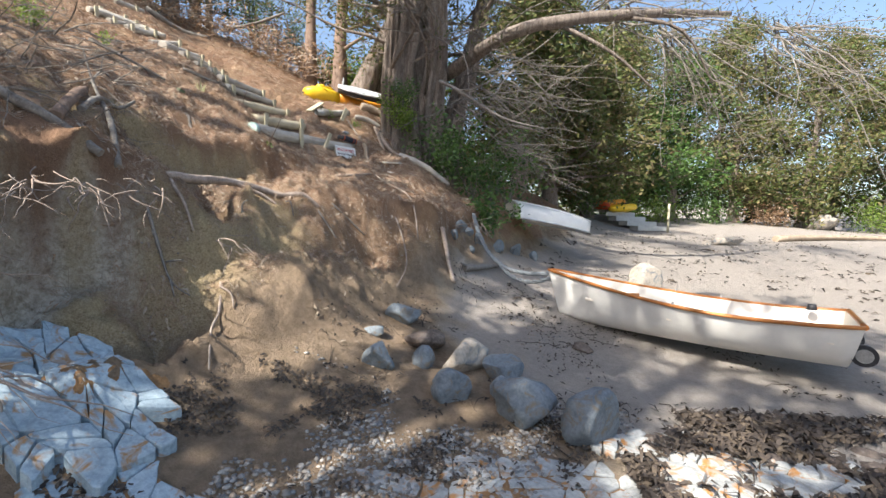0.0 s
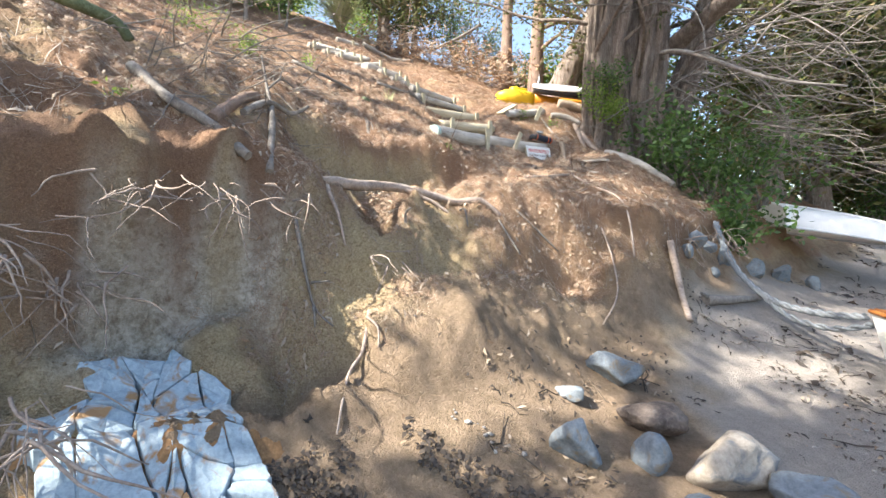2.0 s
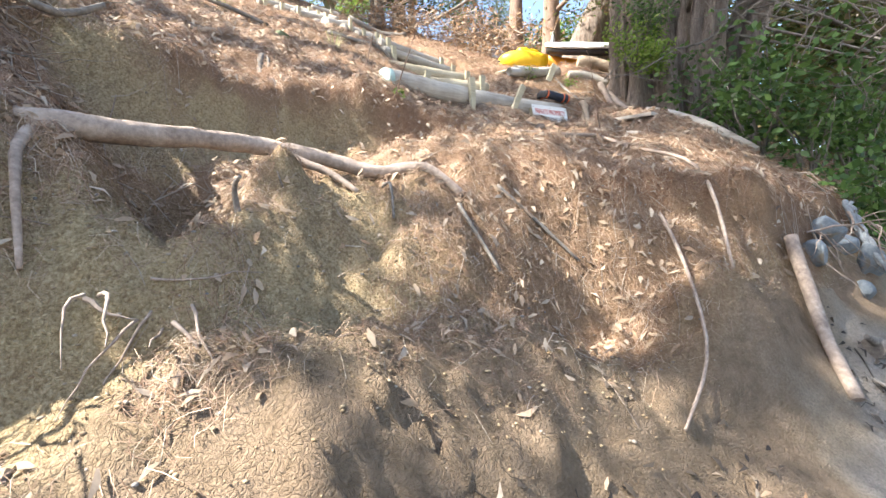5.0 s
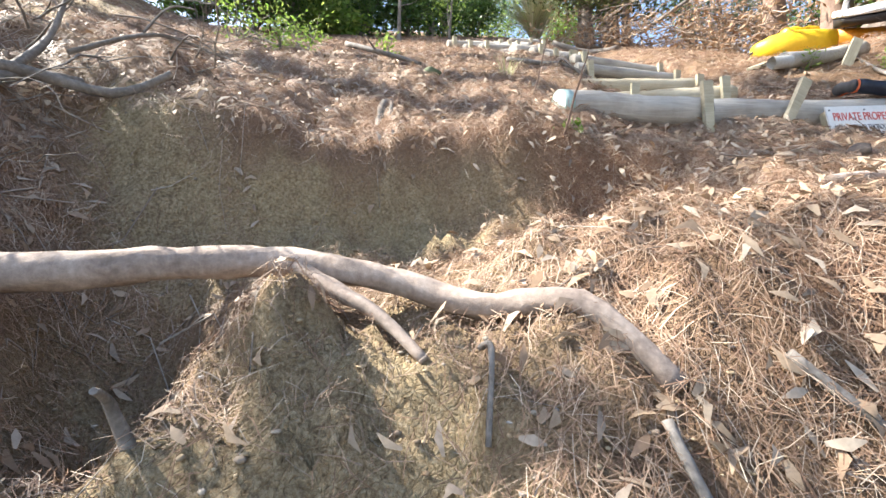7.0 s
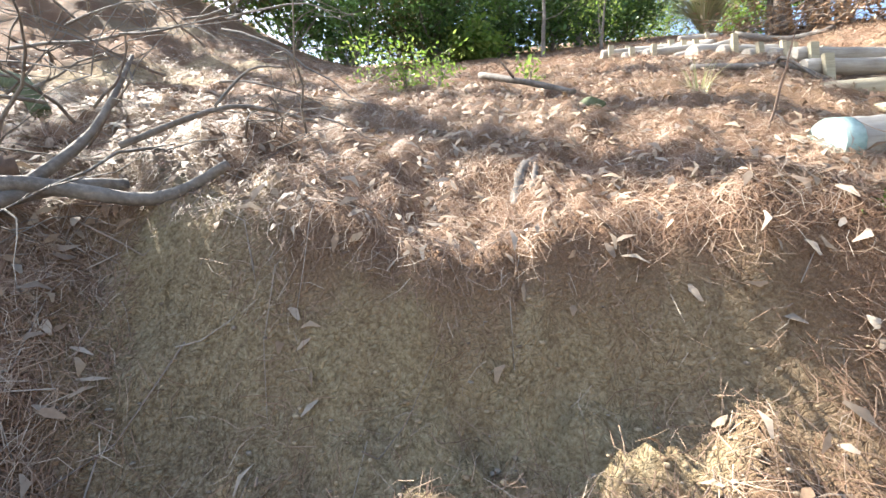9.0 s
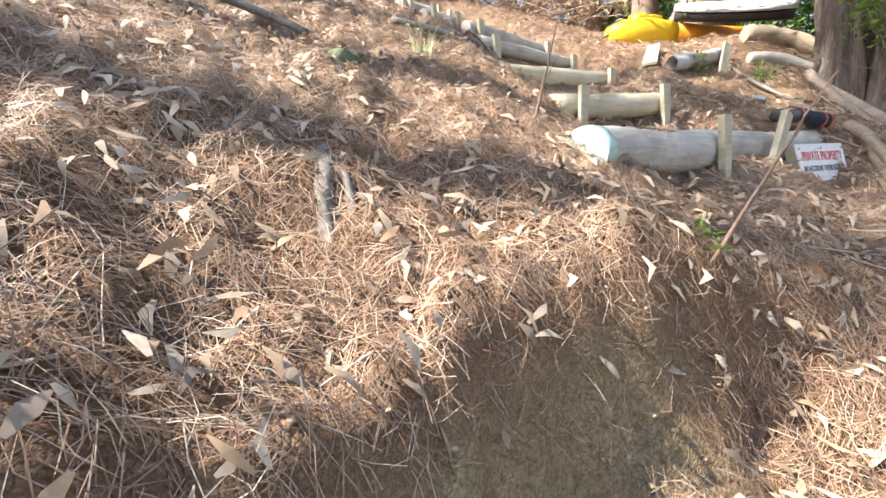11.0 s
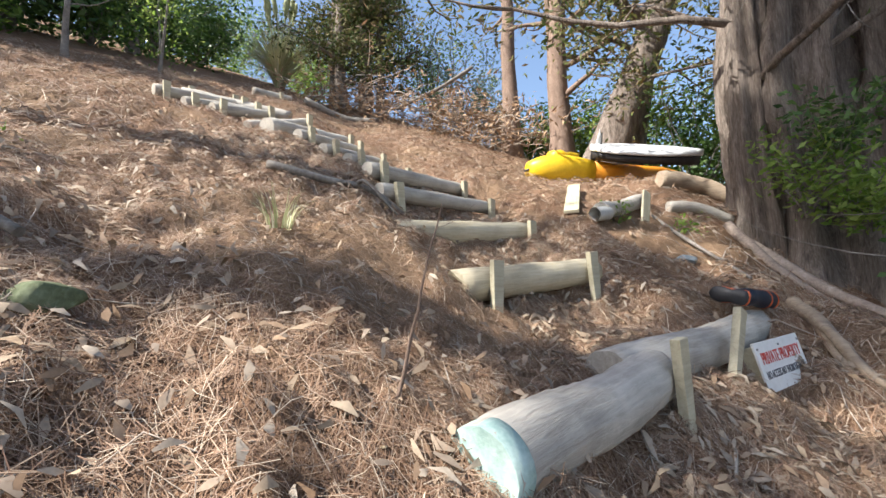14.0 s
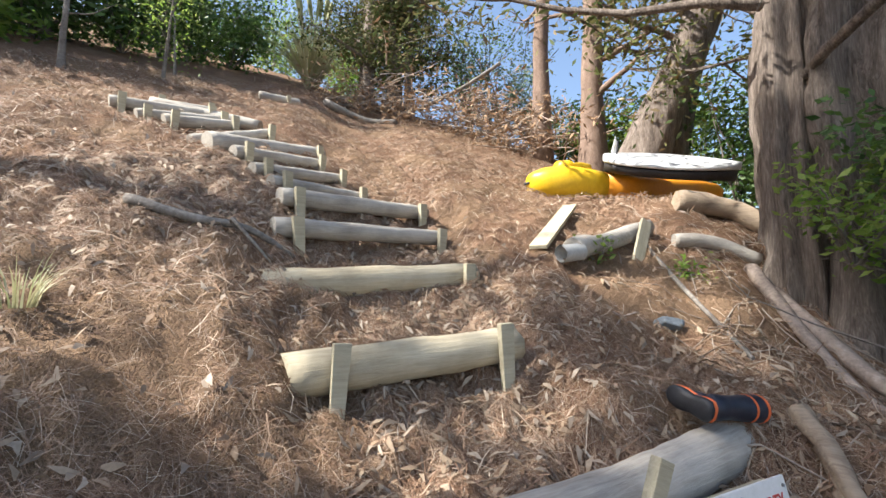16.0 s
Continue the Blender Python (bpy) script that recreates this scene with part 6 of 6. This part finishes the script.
for k, (x, y) in enumerate(((-3.45, 3.75), (-3.6, 4.15), (-3.9, 3.7), (-3.3, 3.5), (-3.8, 4.6), (-4.1, 4.1), (-3.2, 3.75), (-3.35, 4.0), (-3.7, 3.4), (-4.0, 3.3), (-3.15, 3.35), (-3.55, 3.1))):
    brush = thicket("dead_branches", x, y, gz(x, y) + 0.12, 500 + k, 7, 0.8, (0.7, 0.4, 0.1), "heap of brittle grey branches on the slope")


# ---- litter ----
def sample(rs, n, box, want):
    """Random places in a box, kept where want() says so."""
    x, y = rs.uniform(box[0], box[1], n * 3), rs.uniform(box[2], box[3], n * 3)
    z, s = height(x, y)
    keep = rs.rand(n * 3) < want(x, y, s)
    return x[keep][:n], y[keep][:n], z[keep][:n], s[keep][:n]


def slope_at(x, y, e=0.04):
    gx, gy = (height(x + e, y)[0] - height(x - e, y)[0]) / (2 * e), (height(x, y + e)[0] - height(x, y - e)[0]) / (2 * e)
    steep = np.maximum(1.0, np.hypot(gx, gy) / 1.3)
    return gx / steep, gy / steep


def strewn(name, n, box, want, length, width, mat, seed, label, curl=0.12, lift=0.006, tilt=0.15, leafy=False):
    """Needles, leaves or twigs lying on the ground, each a small bent blade."""
    rs = np.random.RandomState(seed)
    x, y, z, s = sample(rs, n, box, want)
    n = len(x)
    gx, gy = slope_at(x, y)
    a = rs.uniform(0, 2 * np.pi, n)
    d = np.stack([np.cos(a), np.sin(a), gx * np.cos(a) + gy * np.sin(a) + rs.normal(0, tilt, n)], -1)
    d /= np.linalg.norm(d, axis=1)[:, None]
    nrm = np.stack([-gx, -gy, np.ones(n)], -1)
    nrm /= np.linalg.norm(nrm, axis=1)[:, None]
    nrm = nrm + rs.normal(0, 0.35 if leafy else 0.1, (n, 3))
    e = np.cross(d, nrm)
    e /= np.linalg.norm(e, axis=1)[:, None]
    up = np.cross(e, d)
    L = (length * rs.uniform(0.55, 1.3, n))[:, None]
    W = (width * rs.uniform(0.7, 1.3, n))[:, None]
    c = np.stack([x, y, z + lift + rs.rand(n) * lift * 2], -1)
    bend = (rs.normal(0, 1, n) * curl)[:, None] * L
    arch = (np.abs(rs.normal(0, 1, n)) * curl * 0.6)[:, None] * L
    p0, p1, p2 = c - d * L * 0.5, c + e * bend + up * arch, c + d * L * 0.5
    if leafy:
        q = 0.18
        v = np.stack([p0 - e * W * q, p0 + e * W * q, p1 - e * W * 0.5 + up * W * 0.18, p1 + e * W * 0.5 + up * W * 0.18, p2 - e * W * 0.08, p2 + e * W * 0.08], 1)
    else:
        v = np.stack([p0 - e * W * 0.5, p0 + e * W * 0.5, p1 - e * W * 0.5, p1 + e * W * 0.5, p2 - e * W * 0.3, p2 + e * W * 0.3], 1)
    base = np.arange(n)[:, None] * 6
    quads = np.concatenate([base + np.array([0, 1, 3, 2]), base + np.array([2, 3, 5, 4])])
    return tagged(new(name, arrays_mesh(name, v.reshape(-1, 3), quads, mat)), label, "litter", kind="stuff")


def on_slope(x, y, s):
    return ease(0.8, 0.98, s + 0.25 * fbm(x * 2.2, y * 2.2, 3)) * (1 - 0.95 * bare_wall(x, y)) * (0.45 + 0.55 * ease(-0.25, 0.25, fbm(x * 1.4 + 9, y * 1.4, 3)))


def on_bank(x, y, s):
    return ease(0.15, 0.6, s) * ease(1.0, 0.92, s) * (1 - 0.8 * bare_wall(x, y)) * np.maximum(ease(-0.05, 0.3, fbm(x * 2.5 + 5, y * 2.5, 3)), 0.8 * ease(4.4, 5.2, y))


def on_shore(x, y, s):
    return ease(0.2, 0.0, s) * ease(0.0, 0.25, fbm(x * 2.0, y * 2.0 + 5, 3))


def far_slope(x, y, s):
    return on_slope(x, y, s) * (1 - (x > -5.0) * (x < 0.2) * (y > 3.0) * (y < 7.4))


NEAR = (-5.2, 0.3, 3.0, 9.2)
strewn("pine_needles", 290000, NEAR, on_slope, 0.085, 0.0014, NEEDLE, 1, "thick litter of rust-brown pine needles", 0.1, 0.008, 0.2)
strewn("pine_needles", 85000, (-10, 1.5, 3.0, 15), far_slope, 0.14, 0.0038, NEEDLE, 2, "thick litter of rust-brown pine needles", 0.1, 0.01, 0.2)
strewn("pine_needles", 48000, (-3.2, 0.6, 3.0, 7.5), on_bank, 0.085, 0.0014, NEEDLE, 3, "pine needles caught on the clay bank", 0.12, 0.01, 0.25)
strewn("dry_leaves", 9500, NEAR, on_slope, 0.058, 0.018, LEAF_DEAD, 4, "scattered pale dry leaves", 0.12, 0.014, 0.3, True)
strewn("dry_leaves", 6500, (-10, 2.5, 2.0, 14), far_slope, 0.06, 0.019, LEAF_DEAD, 5, "scattered pale dry leaves", 0.12, 0.014, 0.3, True)
strewn("dry_leaves", 1500, (-3.0, 0.5, 2.6, 6.5), on_bank, 0.06, 0.02, LEAF_DEAD, 6, "dry leaves caught on the bank", 0.12, 0.012, 0.3, True)
strewn("dry_leaves", 260, (-2, 1.2, 2.2, 5.5), on_shore, 0.05, 0.016, LEAF_DEAD, 7, "dry leaves on the shingle", 0.12, 0.008, 0.3, True)
strewn("shore_debris", 2600, (-1.6, 4.5, 1.4, 9.5), on_shore, 0.045, 0.02, DEBRIS, 8, "dark weed and bark scraps on the sand", 0.2, 0.006, 0.2, True)
strewn("shore_debris", 2600, (-1.9, 1.4, 1.9, 3.4), lambda x, y, s: ease(0.3, 0.02, s) * ease(-0.05, 0.2, fbm(x * 2.6 + 1, y * 2.6, 3)), 0.04, 0.022, DEBRIS, 10, "dark weed and bark scraps on the shingle", 0.2, 0.008, 0.3, True)
strewn("shore_weed", 5200, (1.3, 4.8, 2.2, 3.5), lambda x, y, s: ease(-0.25, 0.1, fbm(x * 1.6 + 2, y * 3.0, 3)), 0.09, 0.03, DEBRIS, 17, "mat of dark brown seaweed on the rocks", 0.3, 0.02, 0.4, True)
strewn("shore_debris", 1600, (1.0, 14, 5.5, 18), on_shore, 0.12, 0.05, DEBRIS, 9, "dark weed and bark scraps on the sand", 0.2, 0.006, 0.15, True)


def twigs(name, n, box, want, length, radius, seed, label, mat):
    """Broken twigs, each a thin three-sided bent stick."""
    rs = np.random.RandomState(seed)
    x, y, z, s = sample(rs, n, box, want)
    n = len(x)
    gx, gy = slope_at(x, y)
    a = rs.uniform(0, 2 * np.pi, n)
    L = length * rs.uniform(0.35, 1.4, n) / np.sqrt(1 + (gx * np.cos(a) + gy * np.sin(a)) ** 2)
    rows = []
    wig = rs.normal(0, 0.06, (n, 4, 2))
    lift = rs.uniform(0.0, 0.03, n)
    for k in range(4):
        t = (k / 3 - 0.5) * L
        px, py = x + np.cos(a) * t + wig[:, k, 0] * L, y + np.sin(a) * t + wig[:, k, 1] * L
        pz = height(px, py)[0] + radius * 1.2 + lift * (0.4 + 0.6 * np.sin(k * 2.0 + a))
        r = radius * (1.1 - 0.22 * k) * (L / length)
        for j in range(3):
            b = a + np.pi / 2
            o = 2 * np.pi * j / 3
            rows.append(np.stack([px + np.cos(b) * np.cos(o) * r, py + np.sin(b) * np.cos(o) * r, pz + np.sin(o) * r], -1))
    v = np.stack(rows, 1)
    base = np.arange(n)[:, None] * 12
    quads = np.concatenate([base + np.array([3 * k + j, 3 * k + (j + 1) % 3, 3 * k + 3 + (j + 1) % 3, 3 * k + 3 + j]) for k in range(3) for j in range(3)])
    return tagged(new(name, arrays_mesh(name, v.reshape(-1, 3), quads, mat, True)), label, "twigs", kind="stuff")


twigs("broken_twigs", 1200, NEAR, on_slope, 0.22, 0.0024, 11, "broken grey and brown twigs among the needles", TWIG_ISLAND)
twigs("broken_twigs", 800, (-2.5, 1.0, 6.5, 11), on_slope, 0.4, 0.005, 12, "broken grey and brown twigs among the needles", TWIG_ISLAND)
twigs("rootlets", 1500, (-3.2, 0.5, 2.2, 7.0), on_bank, 0.17, 0.0022, 13, "fine dry rootlets on the clay bank", TWIG_ISLAND)
twigs("rootlets", 700, (-4.6, -2.4, 1.6, 5.0), on_slope, 0.3, 0.0035, 14, "dry twigs over the bank's edge", TWIG_ISLAND)
twigs("shore_twigs", 160, (-1.0, 4.0, 1.8, 9.0), on_shore, 0.22, 0.005, 15, "dark twigs washed up on the sand", DEBRIS)


def pebbles(name, n, box, want, size, seed, label, mat=None):
    """Shingle: small rounded stones."""
    rs = np.random.RandomState(seed)
    x, y, z, s = sample(rs, n, box, want)
    n = len(x)
    t = (1 + 5 ** 0.5) / 2
    ico = np.array([(-1, t, 0), (1, t, 0), (-1, -t, 0), (1, -t, 0), (0, -1, t), (0, 1, t), (0, -1, -t), (0, 1, -t), (t, 0, -1), (t, 0, 1), (-t, 0, -1), (-t, 0, 1)]) / 1.9
    tri = np.array([(0, 11, 5), (0, 5, 1), (0, 1, 7), (0, 7, 10), (0, 10, 11), (1, 5, 9), (5, 11, 4), (11, 10, 2), (10, 7, 6), (7, 1, 8), (3, 9, 4), (3, 4, 2), (3, 2, 6), (3, 6, 8), (3, 8, 9), (4, 9, 5), (2, 4, 11), (6, 2, 10), (8, 6, 7), (9, 8, 1)])
    r = size * rs.uniform(0.4, 1.4, (n, 1)) ** 1.5
    sc = np.stack([rs.uniform(0.7, 1.3, n), rs.uniform(0.6, 1.1, n), rs.uniform(0.35, 0.7, n)], -1)
    a = rs.uniform(0, 6.28, n)
    p = ico[None] * sc[:, None] * r[:, None] * (1 + rs.normal(0, 0.08, (n, 12, 1)))
    q = np.stack([p[..., 0] * np.cos(a)[:, None] - p[..., 1] * np.sin(a)[:, None], p[..., 0] * np.sin(a)[:, None] + p[..., 1] * np.cos(a)[:, None], p[..., 2]], -1)
    q = q + np.stack([x, y, z + r[:, 0] * 0.2], -1)[:, None]
    faces = (np.arange(n)[:, None, None] * 12 + tri[None]).reshape(-1, 3)
    return tagged(new(name, arrays_mesh(name, q.reshape(-1, 3), faces, mat or PEBBLE, mat is None)), label, "shingle", kind="stuff")


pebbles("shingle", 4500, (-1.2, 1.6, 1.8, 3.6), lambda x, y, s: ease(0.08, 0.0, s) * ease(-0.1, 0.25, fbm(x * 1.8 + 3, y * 1.8, 3)), 0.015, 21, "mixed grey and tan shingle at the bank's foot")
pebbles("shingle", 700, (-2.6, 0.4, 2.4, 6.0), on_bank, 0.007, 22, "small stones set in the clay bank")
pebbles("clay_crumbs", 7000, (-3.4, 0.4, 2.2, 6.6), lambda x, y, s: ease(0.05, 0.3, s) * ease(1.02, 0.93, s) * (0.25 + ease(-0.15, 0.25, fbm(x * 2.1 + 8, y * 2.1, 3))), 0.006, 24, "crumbled tan clay clods on the bank's face", CLOD)
pebbles("clay_crumbs", 3500, (-4.4, -1.0, 3.0, 7.2), lambda x, y, s: bare_wall(x, y), 0.0065, 25, "crumbled tan clay clods in the hollow", CLOD)
pebbles("shell_scraps", 900, (0.5, 5.0, 1.6, 8.0), on_shore, 0.012, 23, "broken shell and small stones on the sand")
